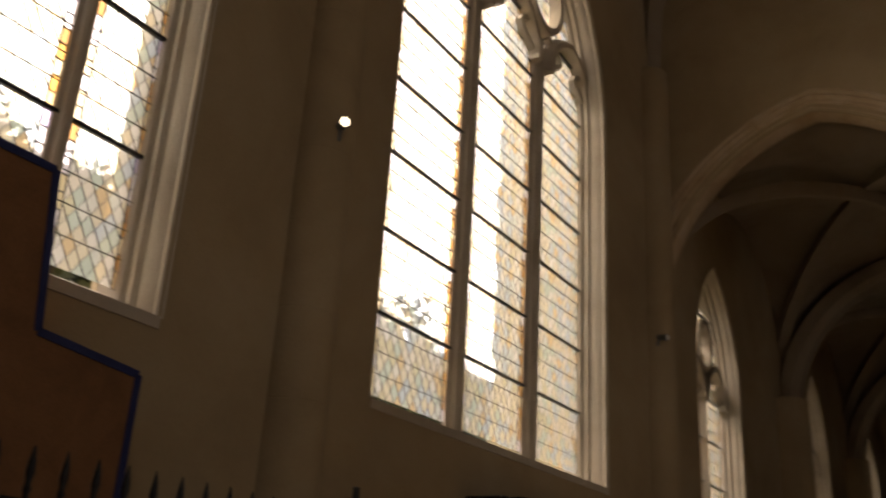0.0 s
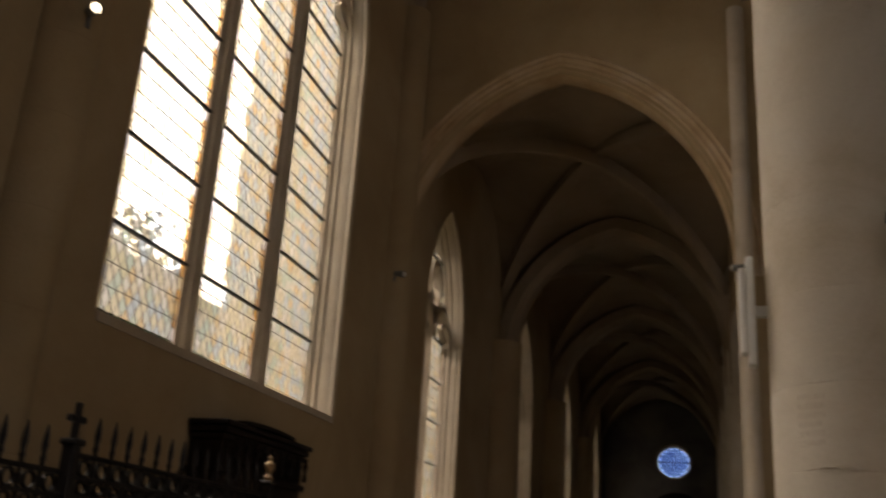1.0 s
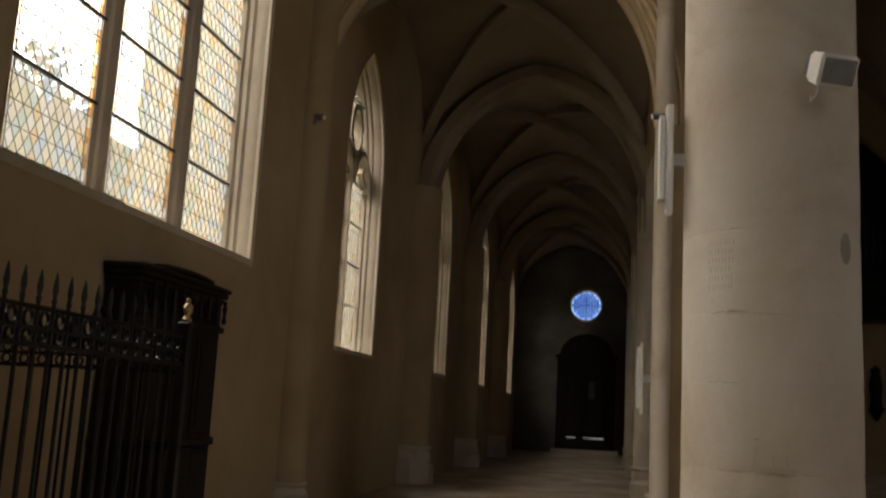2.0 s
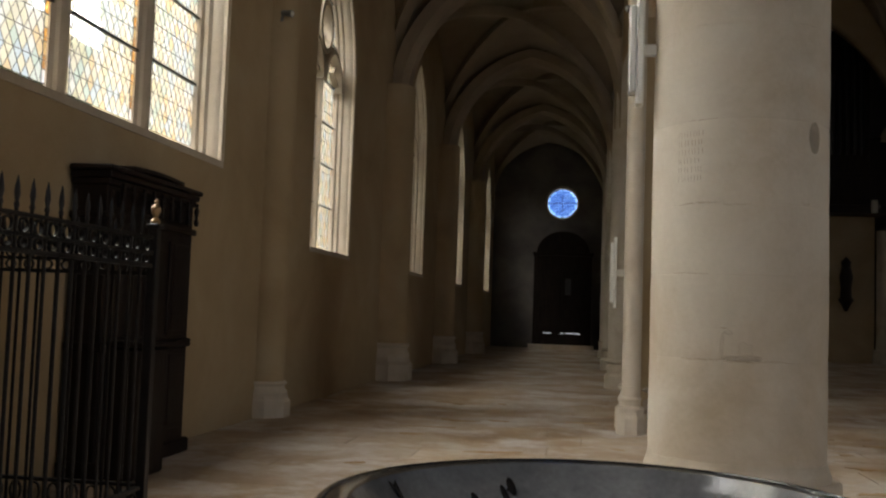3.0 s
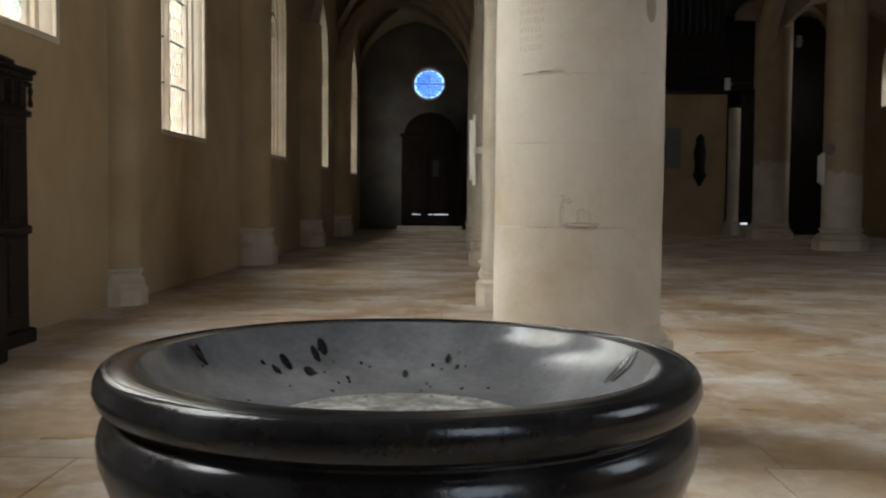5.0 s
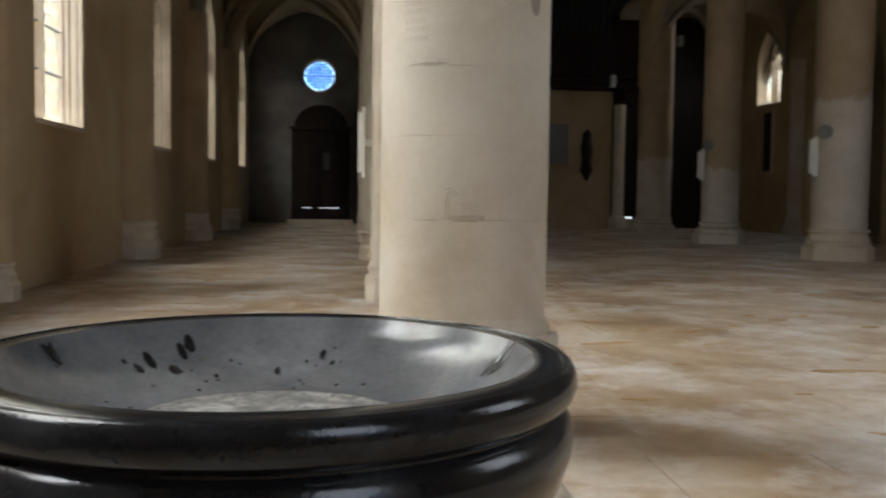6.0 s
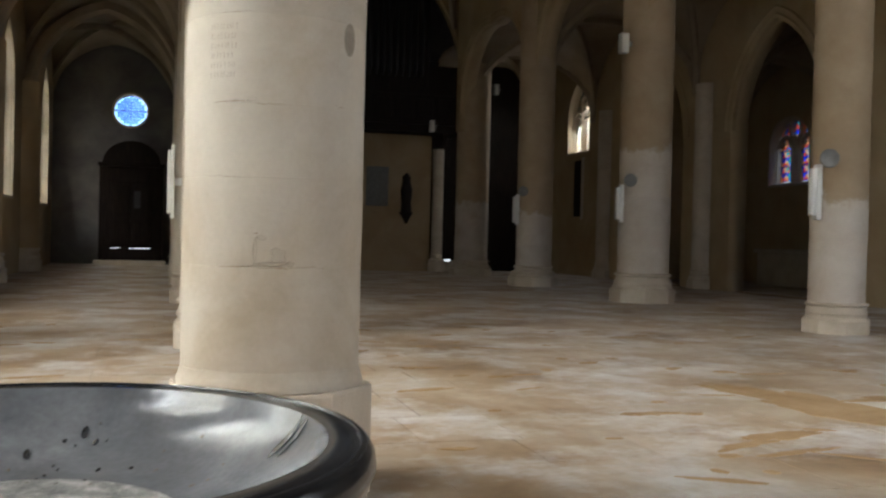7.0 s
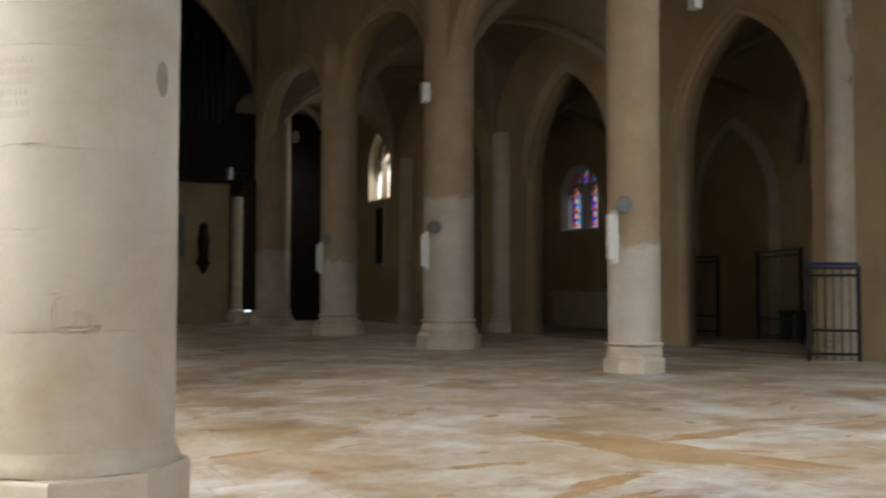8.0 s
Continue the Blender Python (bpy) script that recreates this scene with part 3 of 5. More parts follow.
def window(name, label, wall_x, inward, opening_, lights, glass_sill, bars, head, dw=0.105, dh=0.165, tracery=True, glass=None, edge_glass=None, deep=1.0):
    """A pointed window: moulded jambs, sloping sill, mullions, cusped heads, iron bars and leaded panels."""
    u0, u1, sill, zs, rise = opening_
    x = wall_x - inward * 0.30
    root = thing(name, (0, 0, 0), label, "", "", "structure")
    frame_pts = [(x, u, z) for u, z in [(u0, sill)] + gothic(u0, u1, zs, rise, 14) + [(u1, sill)]]
    s = inward
    bm = bmesh.new()
    section = [(-0.16, -0.02), (-0.16, 0.06), (-0.02, 0.07), (0.03, 0.06), (0.05, 0.035), (0.10, 0.045), (0.13, 0.02), (0.20, 0.03), (0.25, 0.008), (0.285, 0.015), (0.307, -0.02)]
    sweep(bm, frame_pts, [(a * s, b) for a, b in section], (1, 0, 0))
    part("window_frame", bm, DRESSED, root, "", 35)
    bm = bmesh.new()
    lo, hi = sorted((wall_x + s * 0.012, x - s * 0.12))
    box(bm, (lo, u0 - 0.0, sill - 0.06), (hi, u1, sill + 0.004))
    for v in bm.verts:
        if abs(v.co.x - (wall_x + s * 0.012)) > 0.2 and v.co.z > sill:
            v.co.z = glass_sill
    part("sill", bm, DRESSED, root)
    tops = []
    for k, (a, b) in enumerate(lights):
        top = min(zs + rise, head + 1.4)
        zz = [glass_sill] + [z for z in bars if z > glass_sill + 0.1]
        if zz[-1] < top:
            zz.append(top)
        for z0, z1 in zip(zz, zz[1:]):
            panel = new("glass_panel")
            panel.parent = root
            panel.empty_display_size = 0.1
            leaded(panel, x - s * 0.015, a, b, z0 + 0.006, z1 - 0.006, dw, dh, 0.05, glass, edge_glass)
        for z0, z1 in zip(zz, zz[1:]):
            for q in (1, 2, 3):
                if q * 0.17 < z1 - z0 - 0.1:
                    bm = bmesh.new()
                    box(bm, (x - 0.006, a, z0 + 0.17 * q - 0.0009), (x + 0.006, b, z0 + 0.17 * q + 0.0009))
                    part("tie_wire", bm, IRON, root)
        for z in zz[1:-1]:
            bm = bmesh.new()
            box(bm, (x - 0.015, a - 0.02, z - 0.011), (x + 0.015, b + 0.02, z + 0.011))
            part("saddle_bar", bm, IRON, root)
        if tracery:
            bm = bmesh.new()
            h = (b - a) * 0.62
            pts = [(x, u, z) for u, z in gothic(a - 0.03, b + 0.03, head, h, 8)]
            sweep(bm, pts, [(-0.10, 0.07), (-0.10, 0.0), (-0.03, -0.045), (0.05, -0.045), (0.12, 0.0), (0.12, 0.07)], (1, 0, 0))
            for sgn, u in ((1, a), (-1, b)):
                # the cusps of the trefoil head
                arc = [(x, u + sgn * (b - a) * (0.02 + 0.30 * math.sin(math.pi * q / 6)), head + h * (0.18 + 0.55 * q / 6)) for q in range(7)]
                sweep(bm, arc, [(-0.05, -0.03), (-0.05, 0.03), (0.06, 0.03), (0.06, -0.03)], (1, 0, 0))
            part("light_head", bm, DRESSED, root, "", 35)
    for (a, b), (c, d) in zip(lights, lights[1:]):
        if tracery:
            panel = new("glass_panel")
            panel.parent = root
            panel.empty_display_size = 0.1
            leaded(panel, x - s * 0.02, b - 0.01, c + 0.01, head + 0.2, min(zs + rise, head + 1.4), dw, dh, 0.01, glass, edge_glass)
        bm = bmesh.new()
        h = (c - b) / 2
        m = (b + c) / 2
        outline = [(-0.15, -0.45 * h), (-0.10, -h), (0.0, -h), (0.05, -0.62 * h), (0.14, -0.5 * h), (0.19, -0.22 * h), (0.19, 0.22 * h), (0.14, 0.5 * h), (0.05, 0.62 * h), (0.0, h), (-0.10, h), (-0.15, 0.45 * h)]
        outline = [(p * deep, q) for p, q in outline]
        low = [bm.verts.new((x + s * p, m + q, glass_sill - 0.08)) for p, q in outline]
        top_z = head + 0.35 if tracery else zs + rise - 0.05
        high = [bm.verts.new((x + s * p, m + q, top_z)) for p, q in outline]
        for k in range(len(outline)):
            j = (k + 1) % len(outline)
            bm.faces.new((low[k], low[j], high[j], high[k]))
        bm.faces.new(low)
        bm.faces.new(high)
        part("mullion", bm, DRESSED, root, "", 30)
        if tracery:
            ring_r = min(0.36, (u1 - u0) * 0.13)
            zc = head + (b - a) * 0.62 + ring_r * 0.75
            bm = bmesh.new()
            pts = [(x, m + ring_r * math.cos(2 * math.pi * q / 20), zc + ring_r * 1.25 * math.sin(2 * math.pi * q / 20)) for q in range(20)]
            sweep(bm, pts, [(-0.10, 0.05), (-0.10, -0.03), (0.0, -0.05), (0.12, -0.03), (0.12, 0.05)], (1, 0, 0), True)
            part("tracery_eye", bm, DRESSED, root, "", 35)
    return root


TALL_BARS = [3.43 + 0.677 * k for k in range(8)]
window("window_1", "tall three-light leaded window of pale diamond panes", NORTH, 1, NORTH_WINDOWS[1][:5], [(5.10, 6.13), (6.40, 7.47), (7.76, 8.80)], 2.80, TALL_BARS, 7.0, deep=0.3)
window("window_2", "tall leaded window of pale diamond panes with coloured borders", NORTH, 1, NORTH_WINDOWS[0][:5], [(1.02, 1.52), (1.66, 2.18), (2.30, 2.79)], 2.83, [3.62 + 0.78 * k for k in range(6)], 7.0, 0.088, 0.135, deep=0.3)
for k, (a, b, s, zs, r, _) in enumerate(NORTH_WINDOWS[2:]):
    mid = (a + b) / 2
    window("window_%d" % (3 + k), "narrow two-light leaded aisle window with stone tracery", NORTH, 1, (a, b, s, zs, r), [(a + 0.10, mid - 0.05), (mid + 0.05, b - 0.10)], s + 0.10, [2.75 + 0.62 * q for q in range(6)], 4.55, 0.14, 0.22, deep=0.45)
window("window_7", "white two-light window with an oculus over a dark slot", SOUTH, -1, (30.8, 32.65, 4.42, 5.6, 1.35), [(30.92, 31.66), (31.79, 32.53)], 4.52, [5.2], 5.5, 0.2, 0.3)
FIG = window("window_8", "small stained glass lancets in vivid blue and red", OUTER, -1, (25.3, 27.35, 3.2, 4.4, 0.95), [(25.45, 26.08), (26.52, 27.15)], 3.3, [3.8, 4.3], 4.4, 0.14, 0.17, True, FIGURE_GLASS, FIGURE_GLASS)

# round west window
rose = thing("window_9", (ROSE[0], WEST + 0.2, ROSE[1]), "round window of pale blue glass with a cross bar", "", "", "structure")
bm = bmesh.new()
sweep(bm, [(0.58 * math.cos(2 * math.pi * k / 40), 0, 0.58 * math.sin(2 * math.pi * k / 40)) for k in range(40)], [(-0.24, 0.02), (-0.24, -0.05), (-0.1, -0.07), (0.1, -0.07), (0.1, 0.02)], (0, 1, 0), True)
part("window_frame", bm, DRESSED, rose, "", 40)
bm = bmesh.new()
for i in range(-5, 6):
    for j in range(-5, 6):
        cell = []
        for du, dv in ((0, 0), (1, 0), (1, 1), (0, 1)):
            cell.append((0.105 * (i + du) - 0.05 + (-0.003 if du else 0.003), 0.105 * (j + dv) - 0.05 + (-0.003 if dv else 0.003)))
        if all(math.hypot(*c) < 0.59 for c in cell):
            bm.faces.new([bm.verts.new((u, 0, v)) for u, v in cell])
part("pane", bm, BLUE_GLASS, rose).visible_shadow = False
bm = bmesh.new()
box(bm, (-0.58, -0.015, -0.012), (0.58, 0.015, 0.012))
box(bm, (-0.012, -0.015, -0.3), (0.012, 0.015, 0.3))
part("saddle_bar", bm, IRON, rose)

# ---- the large column beside the font ----
X1, Y1, R1 = ROW_N[0]
great = thing("column", (X1, Y1, 0), "large pale limestone column, cracked, with a chipped octagonal base", "column", "nave columns")
k8 = 1 / math.cos(math.pi / 8)
bm = lathe([(0.447 * k8, 0.0), (0.447 * k8, 0.50), (0.442 * k8, 0.515)], 8, None, math.pi / 8 + 0.1)
bmesh.ops.subdivide_edges(bm, edges=bm.edges, cuts=3, use_grid_fill=True)
for v in bm.verts:
    v.co += Vector((noise.noise(v.co * 5), noise.noise(v.co * 5 + Vector((9, 0, 0))), 0)) * 0.006
part("plinth", bm, DRESSED, great)
bm = lathe([(0.436, 0.515), (0.438, 0.535), (0.431, 0.555), (0.424, 0.575), (R1 + 0.002, 0.60)], 56)
for v in bm.verts:
    # worn and chipped moulding
    w = noise.noise(v.co * 4.0) * 0.012
    v.co.z += w * 1.5
    v.co.x *= 1 - max(0.0, w) * 0.8
    v.co.y *= 1 - max(0.0, w) * 0.8
part("base_moulding", bm, STONE, great, "", 40)
courses = [0.595, 1.07, 1.46, 1.78, 2.17, 2.62, 3.10, 3.62, 4.2, 4.75, 5.3, 5.9, 6.5, 7.1, 7.7, 8.3]
for k, (a, b) in enumerate(zip(courses, courses[1:])):
    n, rows = 72, 7
    h = b - a
    prof = [(R1 - 0.0015, 0.0), (R1, 0.002)] + [(R1 + 0.001, h * q / rows) for q in range(1, rows)] + [(R1, h - 0.002), (R1 - 0.0015, h)]
    bm = lathe(prof, n)
    for v in bm.verts:
        p = Vector((v.co.x, v.co.y, v.co.z + a))
        rad = math.hypot(p.x, p.y) or 1.0
        dent = noise.noise(p * 3.1) * 0.0025
        jag = noise.noise(p * 9.0)
        # broken arrises along the joints
        near = min(v.co.z, h - v.co.z)
        if near < 0.006 and jag > 0.22:
            dent -= 0.009 * (jag - 0.22) / 0.5
        v.co.x *= 1 + dent / rad
        v.co.y *= 1 + dent / rad
    part("drum", bm, STONE, great, "", 18, (0, 0, a))


def on_shaft(bearing, z, out=0.0, r=None):
    """A place on the great column: bearing in degrees from east of north, seen from its axis."""
    t = radians(bearing)
    rr = (r or R1) + out
    return (rr * math.sin(t), rr * math.cos(t), z)


# spalled patch: thin broken flakes and hollows above a joint


def flake(bearing, z, wide, high, out, seed, mat):
    bm = bmesh.new()
    n = 20
    rim, crest, core = [], [], []
    for q in range(n):
        a = 2 * math.pi * q / n
        f = 1 + 0.55 * noise.noise((math.cos(a) * 1.7, math.sin(a) * 1.7, seed)) + 0.25 * noise.noise((math.cos(a) * 5, math.sin(a) * 5, seed))
        for ring, g, o in ((rim, 1.0, 0.0012), (crest, 0.88, out), (core, 0.6, out * 0.35)):
            ring.append(bm.verts.new(on_shaft(bearing - math.degrees(wide * math.cos(a) * f * g / R1), z + high * math.sin(a) * f * g, o)))
    for ra, rb_ in ((rim, crest), (crest, core)):
        for q in range(n):
            k = (q + 1) % n
            bm.faces.new((ra[q], ra[k], rb_[k], rb_[q]))
    bm.faces.new(core)
    part("flake", bm, mat, great)


for k, (bear, z, w, h, o, m) in enumerate(((197, 1.135, 0.009, 0.062, 0.006, STONE), (193.5, 1.195, 0.02, 0.012, 0.006, STONE), (183, 1.12, 0.036, 0.035, 0.004, STONE), (187, 1.083, 0.07, 0.011, 0.007, STONE), (176, 1.085, 0.022, 0.010, 0.006, STONE), (209, 1.785, 0.055, 0.010, 0.006, STONE), (201, 1.795, 0.035, 0.009, 0.004, STONE))):
    flake(bear, z, w, h, o, 3.3 * k + 1, m)
CRACK = mottled("crack_shadow", [(0.22, 0.15, 0.09), (0.34, 0.25, 0.17)], 30.0, 0.9, 0.2, 0.2)
for k, (b0, b1, z, wide) in enumerate(((226, 196, 1.07, 0.006), (197, 172, 1.066, 0.009), (199, 193, 1.215, 0.006), (228, 200, 1.785, 0.008), (222, 200, 2.172, 0.005), (180, 150, 1.07, 0.004), (200, 178, 1.775, 0.005), (150, 138, 1.79, 0.004), (232, 205, 1.46, 0.005))):
    bm = bmesh.new()
    last = None
    for q in range(25):
        f = q / 24
        bear = b0 + (b1 - b0) * f
        zz = z + 0.007 * noise.noise((f * 6, k * 3.1, 1)) + 0.003 * noise.noise((f * 25, k, 2))
        w = wide * (0.25 + abs(noise.noise((f * 9, k, 5)))) * math.sin(math.pi * min(1, max(0.02, f)))
        pair = (bm.verts.new(on_shaft(bear, zz - w / 2, 0.0024)), bm.verts.new(on_shaft(bear, zz + w / 2, 0.0024)))
        if last:
            bm.faces.new((last[0], pair[0], pair[1], last[1]))
        last = pair
    part("crack", bm, CRACK, great)
# grey damp patch near the corner
bm = bmesh.new()
blob = [bm.verts.new(on_shaft(136 + 5.5 * math.cos(2 * math.pi * q / 18) * (1 + 0.2 * noise.noise((q, 1, 2))), 2.10 + 0.075 * math.sin(2 * math.pi * q / 18) * (1 + 0.25 * noise.noise((q, 5, 2))), 0.003)) for q in range(18)]
mid = bm.verts.new(on_shaft(136, 2.10, 0.005))
for q in range(18):
    bm.faces.new((blob[q], blob[(q + 1) % 18], mid))
part("damp_patch", bm, mottled("damp_stone", [(0.24, 0.20, 0.15), (0.34, 0.29, 0.22)], 14.0, 0.85, 0.1, 0.3), great, "grey-brown damp patch")
# scratched letters, long unreadable, as fine incised bars
bm = bmesh.new()
rnd = random.Random(3)
for row in range(6):
    u = 0.0
    while u < 0.13:
        w = rnd.uniform(0.006, 0.016)
        a0 = 229 - math.degrees(u / R1)
        z = 2.10 - row * 0.042
        q = [bm.verts.new(on_shaft(b, zz, 0.0022)) for b, zz in ((a0, z), (a0 - math.degrees(0.0035 / R1), z), (a0 - math.degrees(0.0035 / R1), z + 0.026), (a0, z + 0.026))]
        bm.faces.new(q)
        u += w + 0.006
part("scratched_marks", bm, mottled("scratched_stone", [(0.36, 0.295, 0.22), (0.43, 0.36, 0.28)], 12.0, 0.85, 0.1, 0.2), great)


def tube_light(at, high, turn, label, reach=0.13, wide=1.0):
    """A slim white batten lamp in two unequal lengths, with end caps and a bracket."""
    root = thing("batten_light", at, label, "lamp", "batten lights on the columns")
    root.rotation_euler[2] = radians(turn)
    root.scale = (wide, 1.0, 1.0)
    bm = box(bmesh.new(), (-0.035, -0.05, 0.06), (0.0, 0.05, high - 0.06), 0.008)
    part("lamp_body", bm, WHITE, root)
    bm = box(bmesh.new(), (0.002, -0.055, 0.0), (0.04, 0.055, high), 0.008)
    part("reflector", bm, WHITE, root)
    bm = box(bmesh.new(), (0.041, -0.02, high * 0.45), (reach, 0.02, high * 0.55), 0.004)
    part("bracket", bm, WHITE, root)
    return root


tube_light((-0.79, 4.60, 2.31), 0.565, 0, "white twin batten lamp fixed to the large column", 0.104)

# loudspeaker on the large column
spk = thing("loudspeaker", (-0.117, 4.09, 2.80), "small off-white wedge loudspeaker tilted down on the column", "loudspeaker")
spk.rotation_euler = (radians(24), 0, radians(22))
spk.scale = (0.86, 0.86, 0.86)
bm = bmesh.new()
sec = [(-0.11, -0.10, 0.0), (0.11, -0.10, 0.0), (0.075, 0.08, 0.02), (-0.075, 0.08, 0.02)]
low = [bm.verts.new(p) for p in sec]
high = [bm.verts.new((x, y, 0.17)) for x, y, z in sec]
for k in range(4):
    bm.faces.new((low[k], low[(k + 1) % 4], high[(k + 1) % 4], high[k]))
bm.faces.new(low)
bm.faces.new(high)
bmesh.ops.bevel(bm, geom=bm.edges[:], offset=0.012, segments=2, affect="EDGES")
part("cabinet", bm, WHITE, spk, "", 40)
bm = box(bmesh.new(), (-0.092, -0.108, 0.02), (0.092, -0.1005, 0.15), 0.004)
part("grille", bm, GREY, spk, "grey mesh grille")
bm = box(bmesh.new(), (-0.02, 0.081, 0.05), (0.02, 0.20, 0.12), 0.004)
part("bracket", bm, GREY, spk)
bm = bmesh.new()
sweep(bm, [(0.0, 0.06, 0.0), (0.01, 0.075, -0.05), (-0.01, 0.09, -0.09), (0.0, 0.11, -0.06)], [(-0.004, -0.004), (0.004, -0.004), (0.004, 0.004), (-0.004, 0.004)], (1, 0, 0))
part("cable", bm, WHITE, spk)

# ---- the font ----
FX, FY = -0.962, 1.365
font_scale = 0.945
font = thing("font", (FX, FY, 0), "round polished black marble font with a dusty bowl on stone", "font")
outer = [(0.30, 0.62), (0.33, 0.655), (0.40, 0.70), (0.452, 0.745), (0.482, 0.79), (0.497, 0.832), (0.500, 0.862), (0.495, 0.885), (0.484, 0.899), (0.4765, 0.904), (0.4765, 0.908), (0.486, 0.911), (0.498, 0.922), (0.505, 0.940), (0.503, 0.957), (0.497, 0.968), (0.489, 0.9745), (0.4835, 0.975), (0.4805, 0.971), (0.477, 0.9735), (0.437, 0.9725)]
bm = lathe(outer, 112, lid=False)
part("bowl_outside", bm, MARBLE, font, "", 50)
inner = [(0.4375, 0.973), (0.432, 0.966), (0.424, 0.952), (0.408, 0.934), (0.38, 0.911), (0.35, 0.892), (0.31, 0.876), (0.27, 0.866), (0.235, 0.860)]
bm = bmesh.new()
rings = [[bm.verts.new((r * math.cos(2 * math.pi * k / 112), r * math.sin(2 * math.pi * k / 112), z)) for k in range(112)] for r, z in inner]
for a, b in zip(rings, rings[1:]):
    for k in range(112):
        bm.faces.new((a[k], a[(k + 1) % 112], b[(k + 1) % 112], b[k]))
bmesh.ops.reverse_faces(bm, faces=bm.faces)
ob = part("bowl_inside", bm, BOWL, font, "dusty bowl with reflected grey sheen put into its colour", 60)
bm = lathe([(0.245, 0.855), (0.236, 0.8605), (0.21, 0.859), (0.0005, 0.857)], 64)
for v in bm.verts:
    v.co.x *= 1 + 0.03 * noise.noise(v.co * 9)
    v.co.y *= 1 + 0.03 * noise.noise(v.co * 9 + Vector((4, 4, 4)))
part("lime_crust", bm, DUST, font, "pale lime crust in the bowl's bottom")
# dark drips, chips and crumbs inside the bowl


def bowl_place(r, t):
    for (r0, z0), (r1, z1) in zip(inner, inner[1:]):
        if r1 <= r <= r0:
            f = (r - r0) / (r1 - r0)
            return Vector((r * math.cos(t), r * math.sin(t), z0 + f * (z1 - z0) + 0.0025))
    return Vector((r * math.cos(t), r * math.sin(t), 0.8625))


rnd = random.Random(12)
spots = [(0.40, 118, 0.018, 0.010), (0.385, 121, 0.020, 0.008), (0.375, 132, 0.02, 0.010), (0.345, 126, 0.016, 0.012), (0.36, 137, 0.012, 0.008), (0.37, 78, 0.012, 0.006), (0.35, 74, 0.008, 0.005), (0.32, 92, 0.014, 0.006), (0.425, 160, 0.03, 0.012), (0.405, 15, 0.03, 0.008), (0.41, 12, 0.028, 0.006)]
spots += [(rnd.uniform(0.2, 0.4), rnd.uniform(20, 170), rnd.uniform(0.002, 0.007), rnd.uniform(0.002, 0.004)) for _ in range(46)]
for r, deg, lr, lt in spots:
    bm = bmesh.new()
    t = radians(deg)
    n = 9
    vs = [bm.verts.new(bowl_place(r + lr * math.cos(2 * math.pi * q / n) * (1 + 0.5 * noise.noise((r * 40, deg, q))), t + lt / r * math.sin(2 * math.pi * q / n) * (1 + 0.5 * noise.noise((deg, q, 3))))) for q in range(n)]
    c = bm.verts.new(bowl_place(r, t) + Vector((0, 0, 0.001)))
    for q in range(n):
        bm.faces.new((vs[q], vs[(q + 1) % n], c))
    part("dark_fleck", bm, MARBLE if lr > 0.007 or rnd.random() < 0.6 else BARK, font)
bm = lathe([(0.30 * k8, 0.0), (0.30 * k8, 0.6), (0.29 * k8, 0.635)], 8, None, math.pi / 8)
part("stem", bm, MARBLE, font)
bm = bmesh.new()
box(bm, (-0.40, -0.36, 0.0), (0.575, 0.43, 0.66), 0.014)
part("pedestal", bm, DRESSED, font, "pale worn stone block")
font.scale = (font_scale, font_scale, 0.971)

# ---- confessional ----
conf = thing("confessional", (NORTH, 6.4, 0), "tall dark carved oak confessional with cornice against the wall", "confessional")


def panelled(parent, name, x0, x1, y0, y1, h, panels):
    """A cabinet section with plinth, stiles, sunk panels and a stepped cornice."""
    bm = box(bmesh.new(), (x0, y0, 0.10), (x1, y1, h - 0.10), 0.006)
    body = part(name, bm, WOOD, parent)
    bm = box(bmesh.new(), (x0, y0 - 0.03, 0.0), (x1 + 0.05, y1 + 0.03, 0.12), 0.015)
    part("plinth", bm, WOOD, parent)
    for o, z0, z1 in ((0.03, h - 0.38, h - 0.33), (0.02, h - 0.14, h - 0.09), (0.04, h - 0.088, h - 0.04), (0.06, h - 0.038, h)):
        part("cornice", box(bmesh.new(), (x0, y0 - o, z0), (x1 + o, y1 + o, z1), 0.008), WOOD, parent)
    n = panels
    w = (y1 - y0) / n
    for k in range(n):
        a, b = y0 + w * k + 0.05, y0 + w * (k + 1) - 0.05
        for z0, z1 in ((0.22, 0.86), (0.98, h - 0.46), (h - 0.30, h - 0.17)):
            bm = bmesh.new()
            box(bm, (x1, a, z0), (x1 + 0.018, b, z1), 0.008)
            box(bm, (x1 + 0.018, a + 0.05, z0 + 0.05 * min(1, (z1 - z0))), (x1 + 0.03, b - 0.05, z1 - 0.05 * min(1, (z1 - z0))), 0.006)
            part("panel", bm, WOOD, body)
    bm = bmesh.new()
    box(bm, (x0, y0 - 0.02, 0.88), (x1 + 0.03, y1 + 0.02, 0.95), 0.012)
    part("dado_rail", bm, WOOD, parent)


panelled(conf, "cabinet", 0.02, 0.29, -0.38, 1.09, 2.20, 3)
part("kneeling_desk", box(bmesh.new(), (0.34, -0.36, 0.0), (0.58, 0.12, 0.92), 0.02), WOOD, conf)
part("desk_top", box(bmesh.new(), (0.34, -0.40, 0.924), (0.63, 0.16, 0.965), 0.012), WOOD, conf)
for k in range(9):
    bm = lathe([(0.016, 0.0), (0.022, 0.03), (0.012, 0.07), (0.024, 0.13), (0.012, 0.16), (0.02, 0.19)], 10)
    part("baluster", bm, WOOD, conf, "", 40, (0.36, -0.28 + k * 0.16, 1.89))

